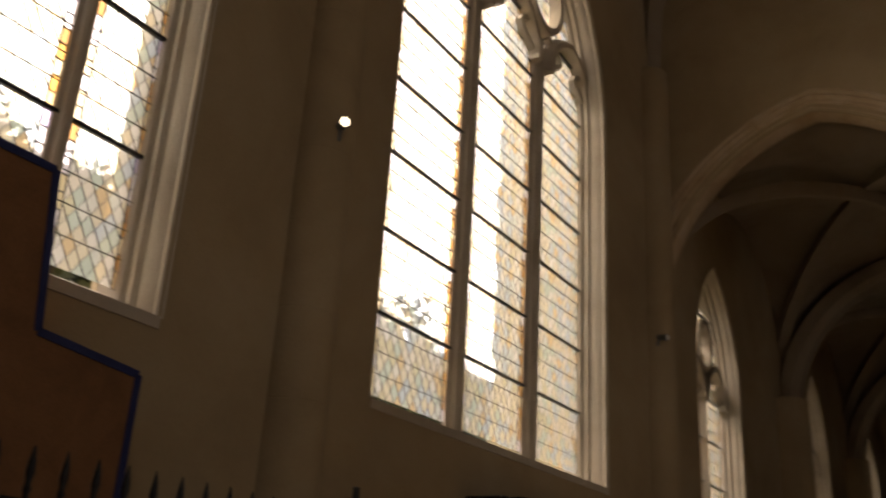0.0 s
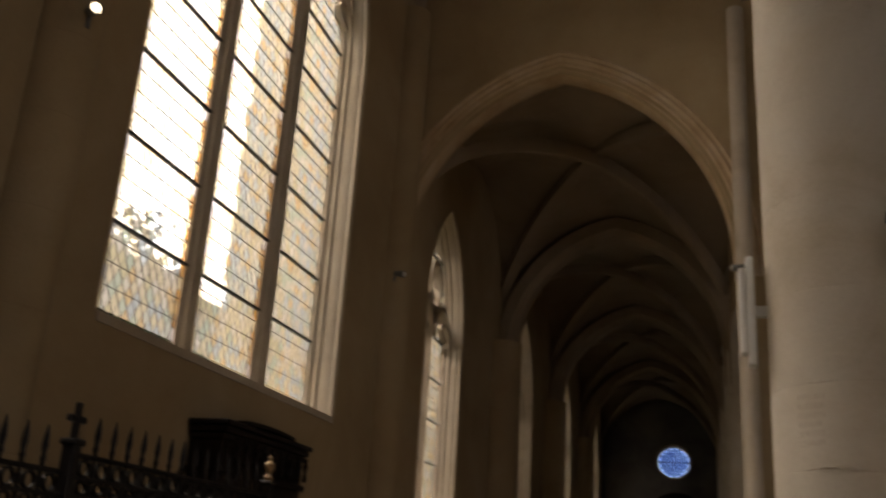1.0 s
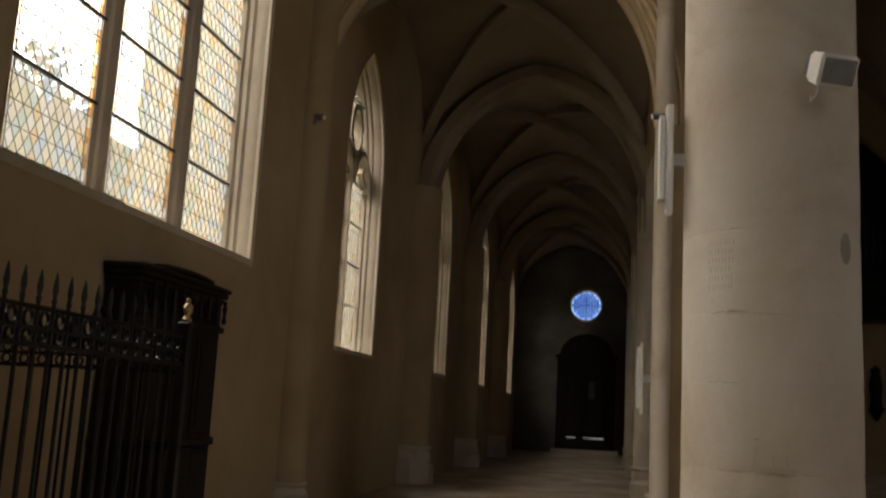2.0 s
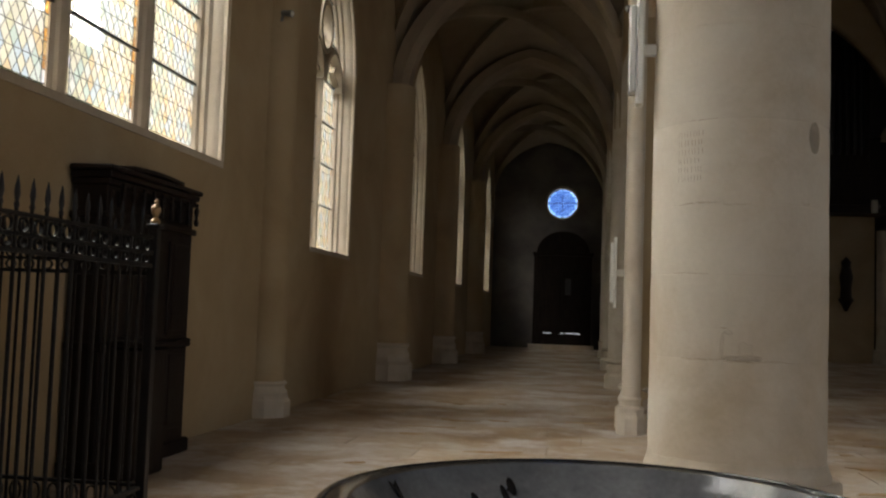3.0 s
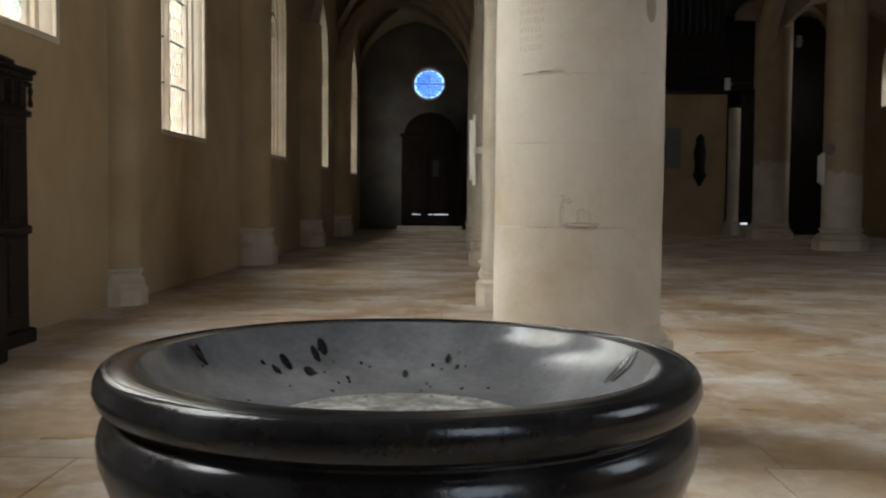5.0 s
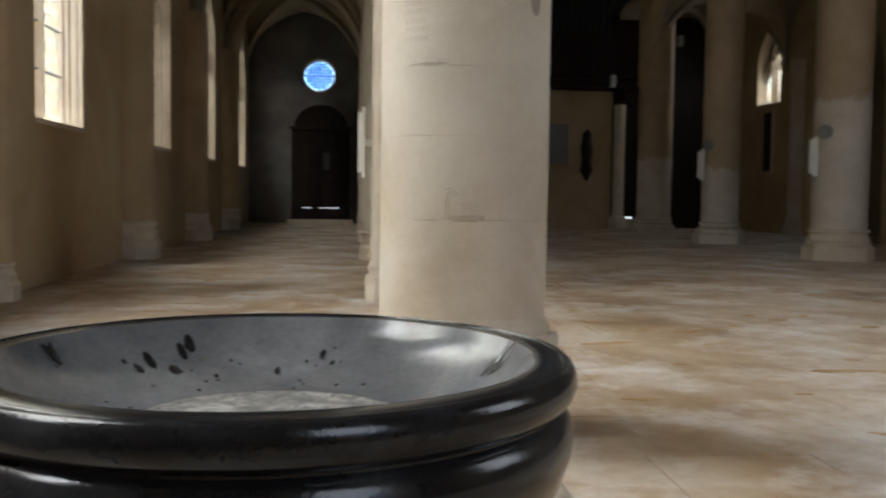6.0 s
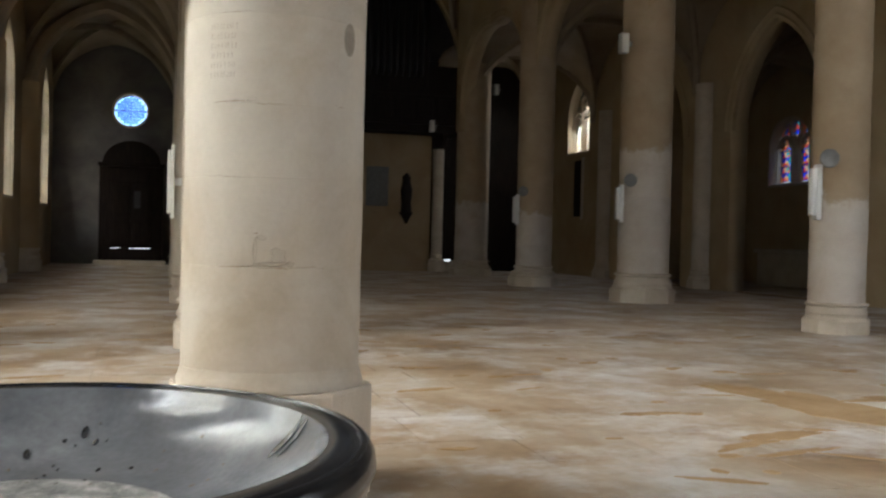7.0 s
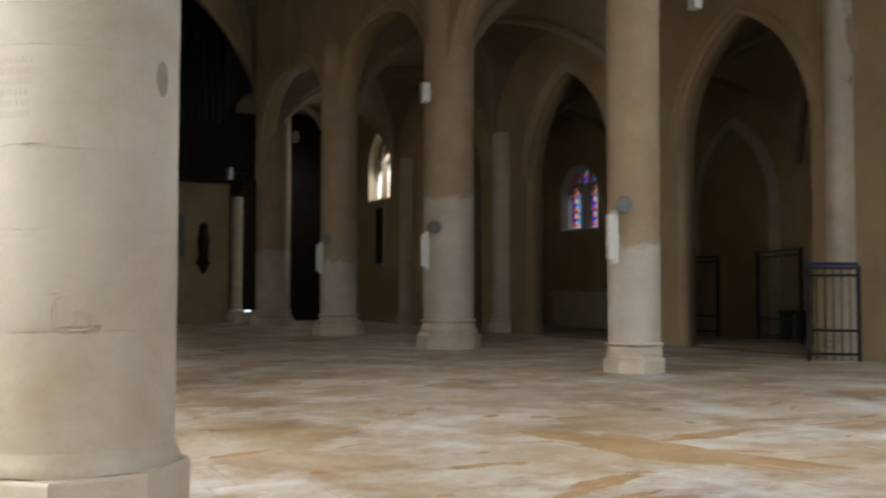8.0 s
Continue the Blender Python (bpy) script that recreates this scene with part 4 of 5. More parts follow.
bm = bmesh.new()
sweep(bm, [(0.16, -0.10 + 0.9 * q / 12, 2.204 + 0.018 * math.sin(math.pi * q / 12)) for q in range(13)], [(-0.15, -0.03), (-0.15, 0.0), (0.17, 0.0), (0.17, -0.03)], (1, 0, 0))
part("crest", bm, WOOD, conf, "", 40)

# ---- iron railing and gate ----
FXX = -3.285


def bar(bm, x, y, z0, z1, r=0.009, n=8):
    lathe([(r, z0), (r, z1)], n, bm, 0, (x, y, 0))


def railing(name, label, u0, u1, step, tops, place, parent_kind="railing"):
    """Round bars with spear points, two rails with rings between, and a low band of ovals."""
    root = thing(name, (0, 0, 0), label, parent_kind, "iron railings")

    def P(u):
        return place(u)

    def rail(z, h):
        bm = bmesh.new()
        a, b = Vector(P(u0)), Vector(P(u1))
        d = (b - a).normalized()
        s = Vector((-d.y, d.x, 0)) * 0.014
        vs = []
        for p in (a, b):
            for q in (s, -s):
                for zz in (z, z + h):
                    vs.append(bm.verts.new((p.x + q.x, p.y + q.y, zz)))
        for f in ((0, 1, 3, 2), (4, 6, 7, 5), (0, 4, 5, 1), (2, 3, 7, 6), (0, 2, 6, 4), (1, 5, 7, 3)):
            bm.faces.new([vs[i] for i in f])
        part("rail", bm, IRON, root)

    for z, h in ((tops - 0.165, 0.018), (tops - 0.245, 0.014), (tops - 0.315, 0.02), (0.27, 0.018), (0.13, 0.02)):
        rail(z, h)
    a, b = Vector(P(u0)), Vector(P(u1))
    along = (b - a).normalized()
    n = int(round((u1 - u0) / step))
    spear = [(0.009, 0.0), (0.009, tops - 0.13), (0.013, tops - 0.122), (0.008, tops - 0.105), (0.0135, tops - 0.075), (0.010, tops - 0.04), (0.002, tops)]
    bm = lathe(spear, 8)
    bar_mesh = finish(bm, "bar", IRON, 40)

    def ring(cz, ru, rz, mesh_name):
        bm = bmesh.new()
        pts = [(along.x * ru * math.cos(2 * math.pi * q / 16), along.y * ru * math.cos(2 * math.pi * q / 16), cz + rz * math.sin(2 * math.pi * q / 16)) for q in range(16)]
        sweep(bm, pts, [(-0.008, -0.004), (0.008, -0.004), (0.008, 0.004), (-0.008, 0.004)], (-along.y, along.x, 0), True)
        return finish(bm, mesh_name, IRON, 60)

    upper = ring(tops - 0.2, 0.030, 0.031, "ring")
    lower = ring(tops - 0.27, 0.026, 0.024, "ring")
    foot = ring(0.21, 0.03, 0.052, "ring")
    for k in range(1, n):
        u = u0 + (u1 - u0) * k / n
        ob = new("bar", bar_mesh)
        ob.location, ob.parent = P(u), root
    for k in range(n):
        u = u0 + (u1 - u0) * (k + 0.5) / n
        for me in (upper, lower, foot):
            ob = new("ring", me)
            ob.location, ob.parent = P(u), root
    bm = bmesh.new()
    lathe([(0.012, 0.0), (0.017, 0.012), (0.012, 0.024)], 8, bm, 0, (0, 0, 0))
    boss = finish(bm, "boss", IRON, 60)
    for k in range(n + 1):
        for z in (tops - 0.25, tops - 0.318):
            ob = new("boss", boss)
            ob.location, ob.parent = Vector(P(u0 + (u1 - u0) * k / n)) + Vector((0.0, 0.0, z)), root
    return root


def iron_post(x, y, h, finial, label):
    root = thing("iron_post", (x, y, 0), label, "post", "iron railings")
    part("post", box(bmesh.new(), (-0.026, -0.026, 0), (0.026, 0.026, h - 0.14), 0.004), IRON, root)
    part("collar", box(bmesh.new(), (-0.036, -0.036, h - 0.16), (0.036, 0.036, h - 0.135), 0.006), IRON, root)
    if finial == "cross":
        bm = bmesh.new()
        box(bm, (-0.012, -0.012, h - 0.135), (0.012, 0.012, h), 0.003)
        box(bm, (-0.011, -0.05, h - 0.075), (0.011, 0.05, h - 0.05), 0.003)
        part("finial", bm, IRON, root, "small iron cross")
    else:
        bm = lathe([(0.022, h - 0.135), (0.028, h - 0.12), (0.012, h - 0.10), (0.026, h - 0.07), (0.028, h - 0.05), (0.01, h - 0.03), (0.014, h - 0.015), (0.003, h)], 12)
        box(bm, (-0.008, -0.036, h - 0.075), (0.008, 0.036, h - 0.055), 0.003)
        part("finial", bm, GILT, root, "worn brass finial", 40)
    return root


railing("iron_gate", "black wrought iron gate with spear points and rings", 2.86, 4.505, 0.111, 1.74, lambda u: (FXX, u, 0.0), "gate")
railing("iron_railing", "black wrought iron railing with spear points and rings", -1.6, 2.78, 0.111, 1.67, lambda u: (FXX, u, 0.0))
railing("iron_railing", "black wrought iron railing returning to the wall", -4.62, -3.31, 0.109, 1.70, lambda u: (u, 4.58, 0.0))
iron_post(FXX, 2.82, 1.775, "cross", "square black iron gate post with a cross finial")
iron_post(FXX, 4.545, 1.795, "spear", "square black iron post with a brass finial")

# ---- brown boarding by the wall ----
board = thing("stepped_board", (-4.30, 0, 0), "stepped brown chipboard screen edged with blue tape", "board")
shape = [(-2.5, 0.0), (2.46, 0.0), (2.46, 2.24), (1.92, 2.29), (1.84, 2.98), (-2.5, 2.98)]
bm = bmesh.new()
plate(bm, 0.0, shape, 0.02)
part("board", bm, BOARD, board)
bm = bmesh.new()
edge = [(2.455, 0.0), (2.455, 2.235), (1.915, 2.285), (1.835, 2.975), (-2.5, 2.975)]
for (a, b), (c, d) in zip(edge, edge[1:]):
    t = Vector((c - a, d - b)).normalized() * 0.002
    nrm = Vector((t.y, -t.x)).normalized() * 0.018
    plate(bm, 0.024, [(a - nrm.x, b - nrm.y), (c - nrm.x, d - nrm.y), (c + nrm.x, d + nrm.y), (a + nrm.x, b + nrm.y)], 0.003)
part("tape_edge", bm, TAPE, board, "blue tape edging")


# ---- small lamps ----
def spot_lamp(at, toward, lit, label):
    root = thing("spot_lamp", at, label, "lamp", "small spot lamps")
    d = Vector(toward)
    root.rotation_mode = "QUATERNION"
    root.rotation_quaternion = d.to_track_quat("Z", "Y")
    bm = lathe([(0.02, -0.15), (0.03, -0.14), (0.038, -0.02), (0.042, 0.0), (0.039, 0.001)], 18)
    part("housing", bm, GREY, root, "", 40)
    bm = lathe([(0.030, 0.002), (0.029, 0.006), (0.01, 0.012)], 18)
    part("bulb", bm, LAMPGLOW if lit else WHITE, root, "", 60)
    bm = box(bmesh.new(), (-0.012, -0.10, -0.14), (0.012, 0.0, -0.11), 0.003)
    part("arm", bm, GREY, root)
    return root


spot_lamp((-4.33, 3.75, 4.20), (0.75, -0.62, -0.25), True, "small lit round spot lamp on the wall column")
spot_lamp((-4.40, 10.02, 4.56), (0.9, -0.3, -0.2), False, "small grey spot lamp at the arch")
spot_lamp((-0.66, 10.20, 4.62), (-0.9, -0.3, -0.2), False, "small grey spot lamp at the arch")
spot_lamp((13.2, 11.55, 4.9), (-0.9, -0.3, -0.2), False, "small grey spot lamp on the half column")


def flood(at, label):
    root = thing("flood_lamp", at, label, "lamp", "white flood lamps on the columns")
    part("lamp_body", box(bmesh.new(), (-0.10, -0.09, 0.0), (0.06, 0.09, 0.40), 0.012), WHITE, root)
    part("bracket", box(bmesh.new(), (0.0605, -0.03, 0.15), (0.16, 0.03, 0.25), 0.004), GREY, root)


def horn(at, label):
    root = thing("loudspeaker", at, label, "loudspeaker", "dark round loudspeakers on the columns")
    root.rotation_euler = (radians(90), 0, radians(-25))
    part("cone", lathe([(0.06, -0.10), (0.12, -0.02), (0.135, 0.0), (0.12, 0.012), (0.03, -0.01)], 20), GREY, root, "", 40)
    part("yoke", box(bmesh.new(), (-0.02, -0.02, -0.19), (0.02, 0.02, -0.101), 0.004), DARK, root)


for (x, y, r), lo, hi, out in zip(ROW_S[:3], (1.60, 1.62, 1.61), (2.38, 2.39, 2.41), (0.10, 0.10, 0.10)):
    tube_light((x - r - out, y - 0.1, lo), hi - lo, 0, "white twin batten lamp on a nave column", 0.06, 2.1)
    horn((x - r * 0.95, y - r * 0.62, hi + 0.08), "dark grey round loudspeaker on a nave column")
tube_light((-0.20 - 0.40 - 0.13, 10.75, 1.35), 0.8, 0, "white twin batten lamp on an arcade column")
flood((8.05, 17.6, 5.03), "white box flood lamp high on a nave column")
flood((11.2, 34.42, 6.7), "white box flood lamp high in the unlit gap")
flood((8.08, 32.17, 4.90), "white box flood lamp under the organ loft")
flood((9.95, 11.8, 5.72), "white box flood lamp high beside the nave column")

# ---- west door, organ loft ----
porch = thing("door_lobby", (-1.97, WEST, 0), "black-brown oak door lobby with a round pediment", "door")
bm = bmesh.new()
plate_pts = [(-1.07, 0.0), (1.07, 0.0), (1.07, 3.55)] + [(0.98 * math.cos(math.pi * q / 14), 3.55 + 0.82 * math.sin(math.pi * q / 14)) for q in range(15)] + [(-1.07, 3.55)]
a = [bm.verts.new((u, -0.55, v)) for u, v in plate_pts]
b = [bm.verts.new((u, -0.02, v)) for u, v in plate_pts]
bm.faces.new(a)
bm.faces.new(b[::-1])
for k in range(len(plate_pts)):
    j = (k + 1) % len(plate_pts)
    bm.faces.new((a[k], b[k], b[j], a[j]))
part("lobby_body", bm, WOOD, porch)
for sgn in (-1, 1):
    leaf = part("door_leaf", box(bmesh.new(), (min(0.02 * sgn, 0.68 * sgn), -0.60, 0.62), (max(0.02 * sgn, 0.68 * sgn), -0.552, 2.9), 0.008), WOOD, porch)
    for z0, z1 in ((0.75, 1.5), (1.65, 2.75)):
        part("panel", box(bmesh.new(), (min(0.1 * sgn, 0.6 * sgn), -0.62, z0), (max(0.1 * sgn, 0.6 * sgn), -0.601, z1), 0.008), WOOD, leaf)
part("cornice", box(bmesh.new(), (-1.12, -0.66, 3.45), (1.12, -0.552, 3.58), 0.02), WOOD, porch)
bm = bmesh.new()
box(bm, (-0.66, -0.585, 0.575), (-0.35, -0.556, 0.595))
box(bm, (-0.05, -0.585, 0.575), (0.08, -0.556, 0.597))
box(bm, (0.14, -0.585, 0.572), (0.68, -0.556, 0.60))
part("daylight_gap", bm, GAPLIGHT, porch, "bright daylight through the gap under the door")
part("doorstep", box(bmesh.new(), (-1.2, -1.0, 0.0), (1.2, -0.556, 0.16), 0.01), DRESSED, porch)
part("glazed_pane", box(bmesh.new(), (0.1, -0.63, 2.0), (0.32, -0.6215, 2.6), 0.004), DARK, porch)

loft = thing("organ_loft", (4.4, 33.0, 0), "black timber organ loft filling the west nave arch", "organ")
bm = bmesh.new()
box(bm, (-4.5, -0.6, 4.9), (4.9, 2.95, 5.15))
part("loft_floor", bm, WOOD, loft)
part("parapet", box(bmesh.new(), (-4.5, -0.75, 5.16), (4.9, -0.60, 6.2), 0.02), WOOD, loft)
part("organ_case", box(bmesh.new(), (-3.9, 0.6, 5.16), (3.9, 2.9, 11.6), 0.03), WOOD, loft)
for k in range(31):
    u = -3.6 + k * 0.24
    h = 2.3 + 1.4 * abs(math.sin(k * 0.6))
    part("organ_pipe", lathe([(0.03, 7.0), (0.085, 7.3), (0.085, 7.3 + h)], 12, None, 0, (u, 0.5, 0)), IRON, loft, "", 40)
for k in range(13):
    u = -4.3 + k * 0.74
    part("panel", box(bmesh.new(), (u, -0.78, 5.3), (u + 0.6, -0.752, 6.05), 0.012), WOOD, loft)
for u in (-3.9, 0.2, 4.3):
    part("brace", box(bmesh.new(), (u - 0.1, -0.3, 4.5), (u + 0.1, 2.9, 4.895), 0.02), WOOD, loft)
pierced("wall_under_loft", [(-0.4, -0.25), (8.38, -0.25), (8.38, 4.88), (-0.4, 4.88)], [], "y", 33.3, 0.3, PLASTER, "ochre wall below the organ loft")
# added black sheet: makes the gap past the loft wall read as unlit
pierced("wall_loft_back", [(8.15, -0.25), (13.4, -0.25), (13.4, 7.8), (8.15, 7.8)], [], "y", 34.6, 0.2, WOOD, "black sheet standing in for the unlit gap behind the loft")
half_pier(8.62, 33.2, 0.2, 4.4, 0.62, 0.3, "slim pale half column at the end of the loft wall")
side = thing("door_3", (9.35, 34.58, 0), "black boarded side door with daylight under it", "", "", "structure")
part("door_leaf", box(bmesh.new(), (-0.45, -0.06, 0.42), (0.45, -0.002, 2.6), 0.01), WOOD, side)
part("doorstep", box(bmesh.new(), (-0.5, -0.3, 0.0), (0.5, -0.002, 0.34), 0.01), DRESSED, side)
part("daylight_gap", box(bmesh.new(), (-0.12, -0.05, 0.35), (0.2, -0.03, 0.41)), GAPLIGHT, side, "bright daylight through the gap under the door")
br = thing("wall_bracket", (7.42, 33.28, 2.05), "dark carved figure group on a small stone bracket", "sculpture")
part("bracket", lathe([(0.05, -0.35), (0.16, -0.12), (0.24, 0.0), (0.25, 0.06)], 12, None, 0, (0, -0.24, 0)), WOOD, br, "", 40)
part("carving", lathe([(0.2, 0.062), (0.17, 0.4), (0.22, 0.8), (0.14, 1.15), (0.16, 1.3), (0.02, 1.45)], 14, None, 0, (0, -0.24, 0)), WOOD, br, "", 40)
pl = thing("wall_plaque", (6.4, 33.28, 2.3), "grey framed stone plaque on the wall", "plaque")
part("plaque", box(bmesh.new(), (-0.4, -0.06, 0.0), (0.4, 0.0, 1.4), 0.015), GREY, pl)
slot = thing("door_2", (SOUTH - 0.003, 31.6, 0), "narrow dark wooden door under the white window", "", "", "structure")
part("door_leaf", box(bmesh.new(), (-0.05, -0.28, 2.1), (0.0, 0.28, 4.1), 0.01), WOOD, slot)
part("door_frame", box(bmesh.new(), (-0.03, -0.5, 2.0), (-0.004, -0.285, 4.2), 0.008), DRESSED, slot)

# ---- iron grilles and furniture of the south chapels ----


def grille(x, y, turn, wide, high, label):
    root = thing("iron_grille", (x, y, 0), label, "gate", "iron grilles of the chapels")
    root.rotation_euler[2] = radians(turn)
    for u in (0.0, wide):
        part("post", box(bmesh.new(), (u - 0.035, -0.035, 0), (u + 0.035, 0.035, high), 0.004), IRON, root)
    for z in (0.10, 0.5, high - 0.18, high - 0.05):
        part("rail", box(bmesh.new(), (0.036, -0.02, z), (wide - 0.036, 0.02, z + 0.045), 0.003), IRON, root)
    n = int(wide / 0.12)
    for k in range(1, n):
        part("bar", lathe([(0.011, 0.02), (0.011, high - 0.002)], 6, None, 0, (wide * k / n, 0, 0)), IRON, root)
    return root


grille(16.85, 20.2, -79, 1.48, 2.08, "black iron chapel grille standing open")
grille(17.2, 17.45, -114, 2.4, 2.15, "black iron chapel grille standing open")
g = grille(12.50, 11.85, -46, 0.80, 1.62, "black iron grille with blue sheet on its top rail")
part("blue_sheet", box(bmesh.new(), (-0.02, -0.04, 1.623), (0.80, 0.04, 1.69), 0.01), TAPE, g, "folded bright blue sheet")
bench = thing("low_bench", (17.85, 16.9, 0), "dark low wooden bench in the chapel", "bench")
part("seat", box(bmesh.new(), (-0.38, -0.2, 0.62), (0.38, 0.2, 0.7), 0.01), WOOD, bench)
for u in (-0.3, 0.3):
    part("leg", box(bmesh.new(), (u - 0.04, -0.16, 0.0), (u + 0.04, 0.16, 0.62), 0.008), WOOD, bench)
altar = thing("altar", (17.6, 24.6, 0), "plain stone altar below the stained glass", "altar")
part("altar_block", box(bmesh.new(), (-0.5, -1.5, 0.0), (0.5, 1.5, 1.0), 0.02), DRESSED, altar)
part("altar_top", box(bmesh.new(), (-0.58, -1.6, 1.003), (0.58, 1.6, 1.12), 0.02), DRESSED, altar)
pts = [(OUTER - 0.002, u, z) for u, z in [(18.0, 0.0)] + gothic(18.0, 20.6, 3.4, 2.2, 12) + [(20.6, 0.0)]]
arch_ring("trim_blind_arch", pts, (-1, 0, 0), [(0.0, 0.0), (0.12, 0.0), (0.12, 0.16), (0.06, 0.24), (0.0, 0.28)], DRESSED, None, "blind pointed arch on the chapel wall")

# ---- outside: ground, trees, sky ----
bm = bmesh.new()
box(bm, (-120, -60, -0.6), (-5.3, 160, -0.35))
tagged(part("ground", bm, GROUND), "rough grass churchyard", "", "", "structure")


def tree(x, y, h, wide, seed, label, leaves=2600):
    rnd = random.Random(seed)
    root = thing("tree", (x, y, -0.35), label, "tree", "churchyard trees")
    bm = bmesh.new()
    lathe([(0.3, 0), (0.22, h * 0.3), (0.12, h * 0.7), (0.03, h * 0.95)], 10, bm)
    part("trunk", bm, BARK, root, "", 50)
    for k in range(7):
        t = rnd.uniform(0, 6.28)
        z = h * rnd.uniform(0.25, 0.7)
        tip = (wide * 0.7 * math.cos(t), wide * 0.7 * math.sin(t), z + h * 0.18)
        bm = bmesh.new()
        sweep(bm, [(0, 0, z), (tip[0] * 0.5, tip[1] * 0.5, z + h * 0.06), tip], [(-0.05, -0.05), (0.05, -0.05), (0.05, 0.05), (-0.05, 0.05)], (-math.sin(t), math.cos(t), 0))
        part("limb", bm, BARK, root)
    bm = bmesh.new()
    hubs = []
    for k in range(46):
        z = rnd.uniform(0.12, 1.0)
        rr = wide * (math.sin(math.pi * min(1, z * 0.86 + 0.12)) ** 0.7) * rnd.uniform(0.45, 1.0)
        t = rnd.uniform(0, 6.28)
        hubs.append((rr * math.cos(t), rr * math.sin(t), z * h))
    for k in range(leaves):
        c = Vector(rnd.choice(hubs)) + Vector((rnd.gauss(0, 0.5), rnd.gauss(0, 0.5), rnd.gauss(0, 0.55))) * wide * 0.24
        a = Vector((rnd.uniform(-1, 1), rnd.uniform(-1, 1), rnd.uniform(-1, 1))).normalized() * rnd.uniform(0.10, 0.2)
        b = a.cross(Vector((rnd.uniform(-1, 1), rnd.uniform(-1, 1), rnd.uniform(-1, 1))).normalized()) * 0.8
        bm.faces.new([bm.verts.new(c + q) for q in (a, b, -a, -b)])
    me = bpy.data.meshes.new("crown")
    bm.to_mesh(me)
    bm.free()
    me.materials.append(LEAF)
    ob = new("crown", me)
    ob.parent = root


for k, (x, y, h) in enumerate(((-17.0, 3.5, 10.0), (-16.5, 7.2, 10.3), (-17.5, 10.8, 9.8), (-16.8, 14.4, 10.2), (-17.4, 18.0, 10.1), (-16.6, 21.4, 10.4), (-17.5, 24.6, 10.0))):
    tree(x, y, h, 2.5, 40 + k, "broad churchyard tree in dull green leaf", 2600)
bm = bmesh.new()
rows = []
for i in range(9):
    row = []
    for j in range(61):
        x, y = -19.0 - i * 1.6, -10 + j * 1.0
        row.append(bm.verts.new((x, y, -0.5 + 13.4 * math.sin(min(1.0, i / 3.0) * math.pi / 2) + 0.9 * noise.noise((x * 0.35, y * 0.45, 3)) + 0.4 * noise.noise((x, y * 1.3, 7)))))
    rows.append(row)
for a, b in zip(rows, rows[1:]):
    for j in range(60):
        bm.faces.new((a[j], a[j + 1], b[j + 1], b[j]))
tagged(part("far_woods", bm, LEAF), "dull green wooded rise behind the churchyard", "", "", "stuff")
annex = thing("stone_building", (-9.0, 14.25, -0.35), "tall sunlit ochre stone building beside the church", "building")
bm = bmesh.new()
box(bm, (0.0, 0.0, 0.0), (3.0, 2.2, 24.0))
part("wall", bm, PALE_STONE, annex)
rnd = random.Random(5)
z = 0.0
while z < 23.5:
    h = rnd.uniform(0.32, 0.5)
    x = -0.05 - rnd.uniform(0, 0.09)
    while x < 3.0:
        w = rnd.uniform(0.3, 0.7)
        bm = box(bmesh.new(), (x + 0.01, -rnd.uniform(0.015, 0.05), z + 0.01), (min(x + w, 3.02) - 0.01, 0.2, z + h - 0.01))
        part("block", bm, PALE_STONE, annex)
        x += w
    z += h
bm = bmesh.new()
plate(bm, -70.0, [(-60, -1.0), (160, -1.0), (160, 110), (-60, 110)], 0.1)
tagged(part("backdrop_sky", bm, glowing("added_sky_glow", (1.0, 0.98, 0.95), 18.0)), "bright hazy white sky", "", "", "structure")
bm = bmesh.new()
plate(bm, 0.0, [(-20, -2), (24, -2), (24, 30), (-20, 30)], 0.1)
for v in bm.verts:
    v.co = (v.co.y, 70 + v.co.x, v.co.z)
tagged(part("backdrop_sky", bm, glowing("blue_sky", (0.28, 0.52, 1.0), 0.32)), "clear blue western sky", "", "", "structure")

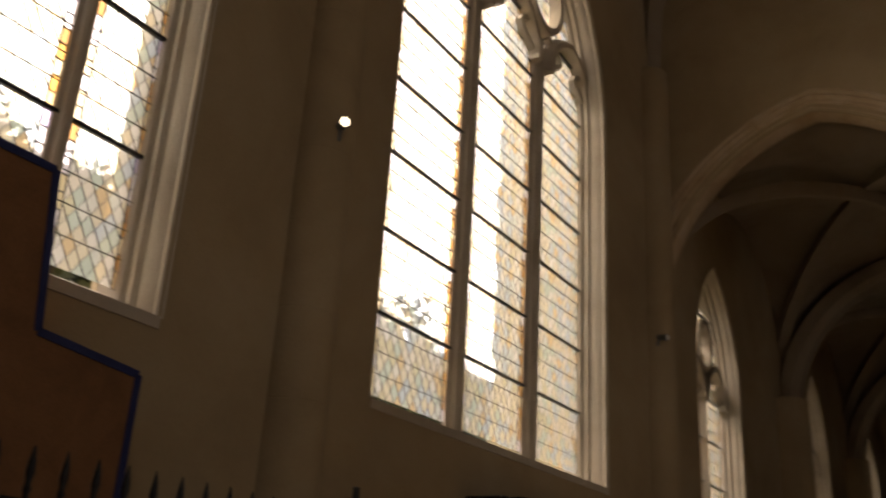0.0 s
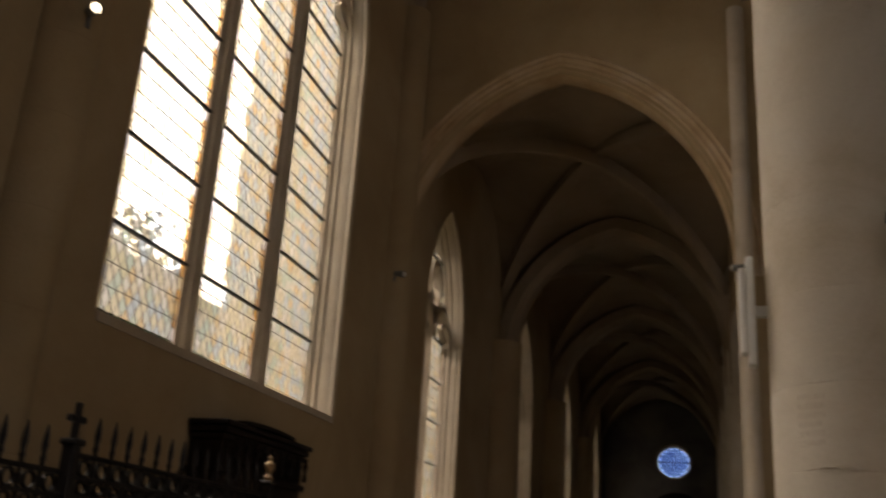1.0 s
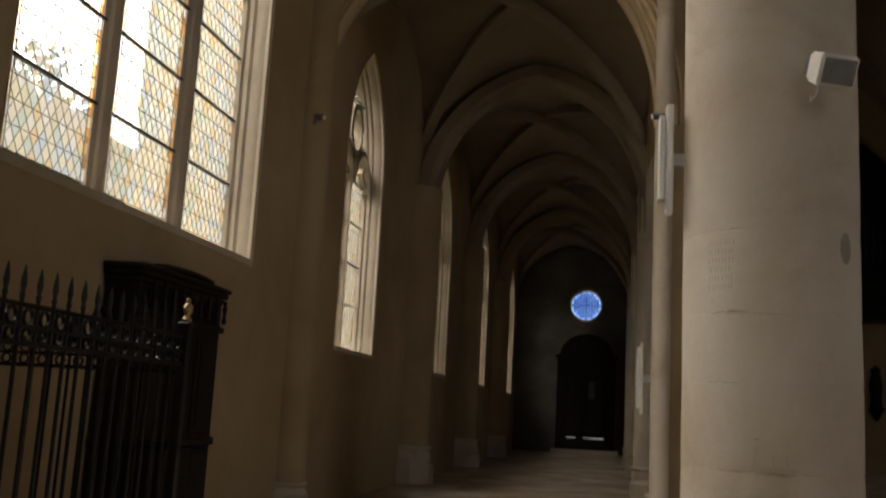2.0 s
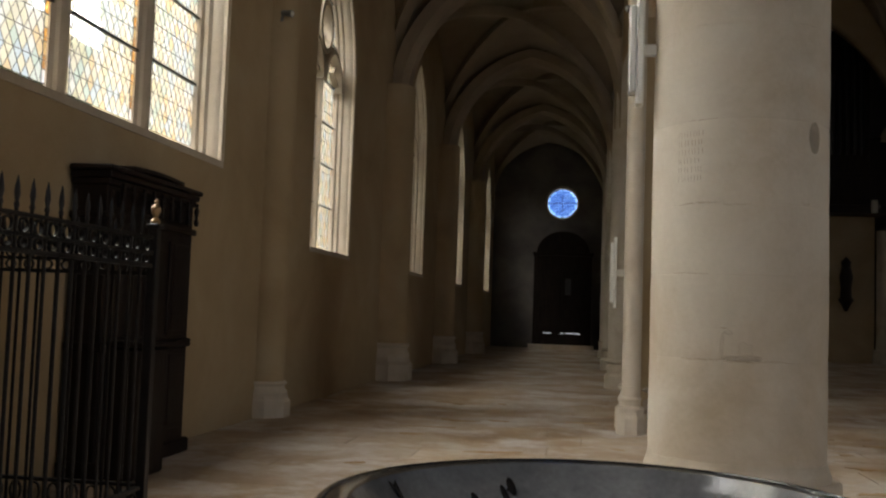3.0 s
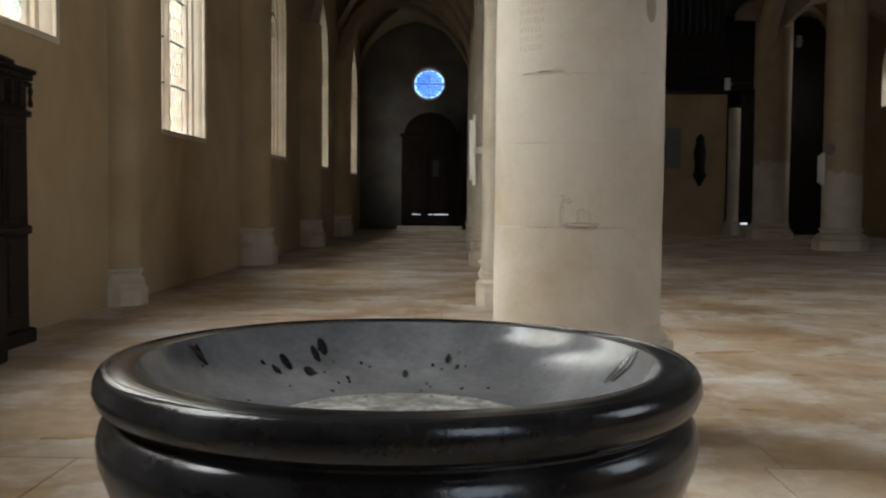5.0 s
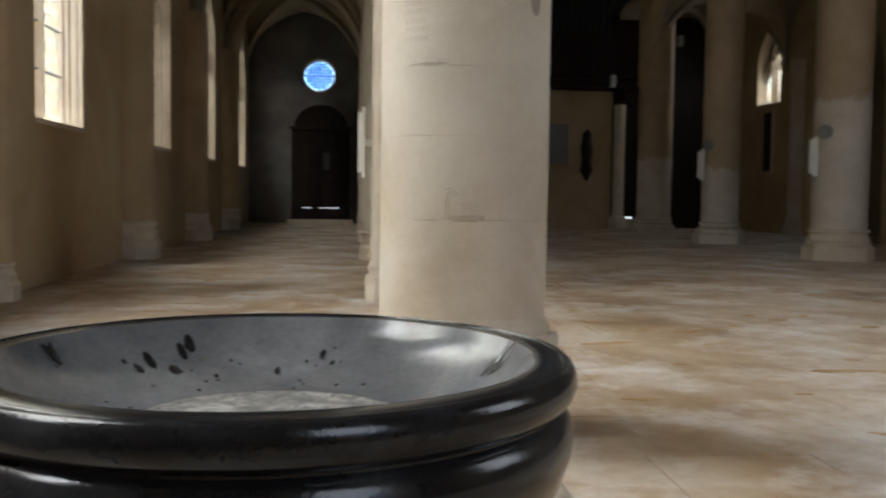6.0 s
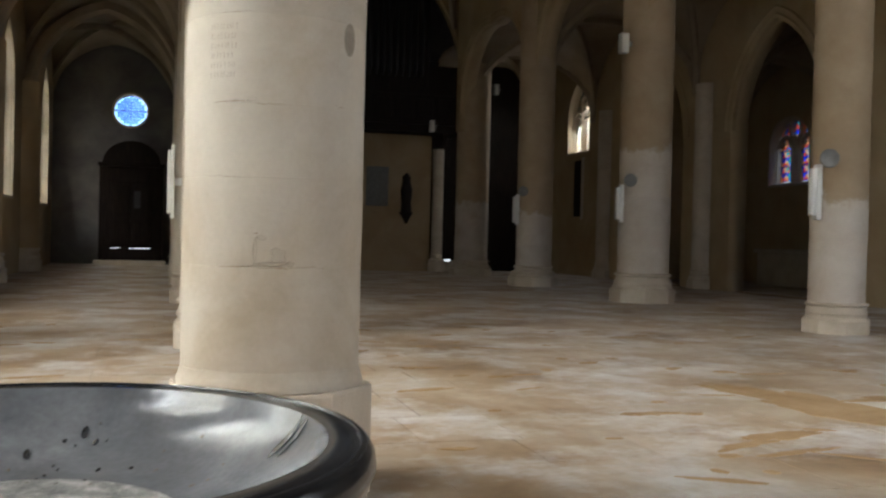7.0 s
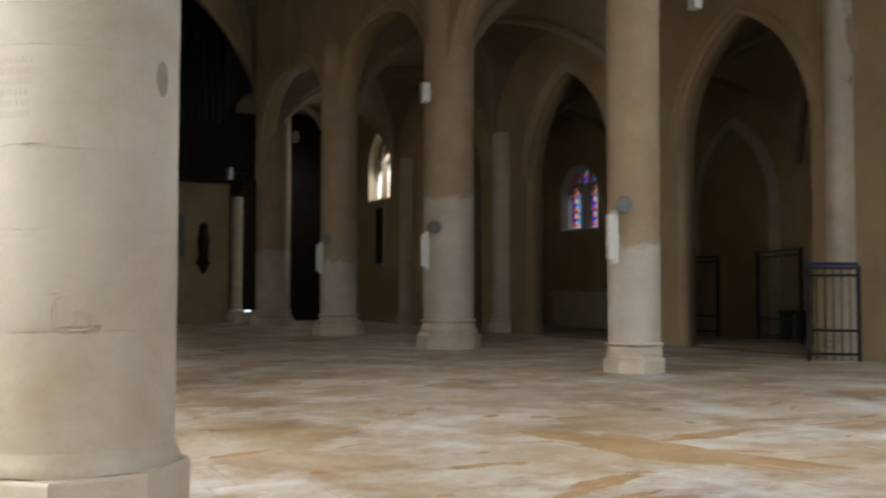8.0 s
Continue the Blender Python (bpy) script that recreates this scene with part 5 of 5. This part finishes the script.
# ---- flagstones ----
rnd = random.Random(21)
laid, far = 0, bmesh.new()
y = -3.0
while y < 24.0:
    d = rnd.choice((0.55, 0.62, 0.7, 0.78))
    x = -4.62 - rnd.uniform(0.0, 0.5)
    while x < 13.3:
        w = rnd.uniform(0.6, 1.25)
        x0, x1 = max(x, -4.62), min(x + w, 13.36)
        if x1 - x0 > 0.1:
            lift, g = rnd.uniform(-0.002, 0.0015), 0.003
            lo, hi = (x0 + g, y + g, -0.03), (x1 - g, y + d - g, lift)
            near = -4.7 < x0 < 5.6 and 2.6 < y < 11.6
            if near and laid < 300:
                bm = bmesh.new()
                c = ((lo[0] + hi[0]) / 2, (lo[1] + hi[1]) / 2, 0.0)
                hx, hy = (hi[0] - lo[0]) / 2, (hi[1] - lo[1]) / 2
                box(bm, (-hx, -hy, -0.03), (hx, hy, lift))
                for v in bm.verts:
                    if v.co.z > -0.01:
                        v.co.x += rnd.uniform(-0.004, 0.004)
                        v.co.y += rnd.uniform(-0.004, 0.004)
                part("flagstone", bm, FLOOR, bpy.data.objects["floor"], "", 0, c)
                laid += 1
            else:
                box(far, lo, hi)
        x += w
    y += d
y = 24.0
while y < WEST - 0.05:
    box(far, (-4.62, y + 0.004, -0.03), (13.36, min(y + 1.2, WEST) - 0.004, 0.0))
    y += 1.2
box(far, (13.9, 11.3, -0.03), (18.28, 28.98, 0.0))
ob = part("flagstones", far, FLOOR, bpy.data.objects["floor"])
tagged(ob, "", "", "", "stuff")

# long irregular ochre patch of old screed, and small chips in the flags


def floor_patch(cx, cy, turn, long_, wide, seed, mat, parent):
    bm = bmesh.new()
    n = 72
    c, s = math.cos(radians(turn)), math.sin(radians(turn))
    low, high = [], []
    for q in range(n):
        t = 2 * math.pi * q / n
        f = 1 + 0.6 * noise.noise((math.cos(t) * 1.9 + seed, math.sin(t) * 1.9, seed)) + 0.28 * noise.noise((math.cos(t) * 6, math.sin(t) * 6, seed))
        u, v = long_ * math.cos(t) * f, wide * math.sin(t) * f
        low.append(bm.verts.new((u * c - v * s, u * s + v * c, -0.01)))
        high.append(bm.verts.new((u * c - v * s, u * s + v * c, 0.0042)))
    for q in range(n):
        j = (q + 1) % n
        bm.faces.new((low[q], low[j], high[j], high[q]))
    bm.faces.new(high)
    return part("worn_patch", bm, mat, parent, "", 0, (cx, cy, 0.0))


ground_floor = bpy.data.objects["floor"]
floor_patch(4.12, 6.15, -72, 1.3, 0.36, 3, PATCH, ground_floor)
floor_patch(5.0, 6.42, 5, 0.55, 0.12, 5, PATCH, ground_floor)
floor_patch(3.3, 4.5, -42, 0.5, 0.018, 13, PATCH, ground_floor)
floor_patch(2.85, 4.85, 12, 0.3, 0.04, 15, PATCH, ground_floor)
floor_patch(3.1, 5.3, 15, 0.3, 0.10, 9, PATCH, ground_floor)
rnd = random.Random(77)
for k in range(110):
    floor_patch(rnd.uniform(-3.0, 7.5), rnd.uniform(4.2, 13.0), rnd.uniform(-35, 35), rnd.choice((0.04, 0.06, 0.08, 0.12, 0.16, 0.24)) * rnd.uniform(0.8, 1.3), rnd.uniform(0.015, 0.06), k + 20, PATCH, ground_floor)
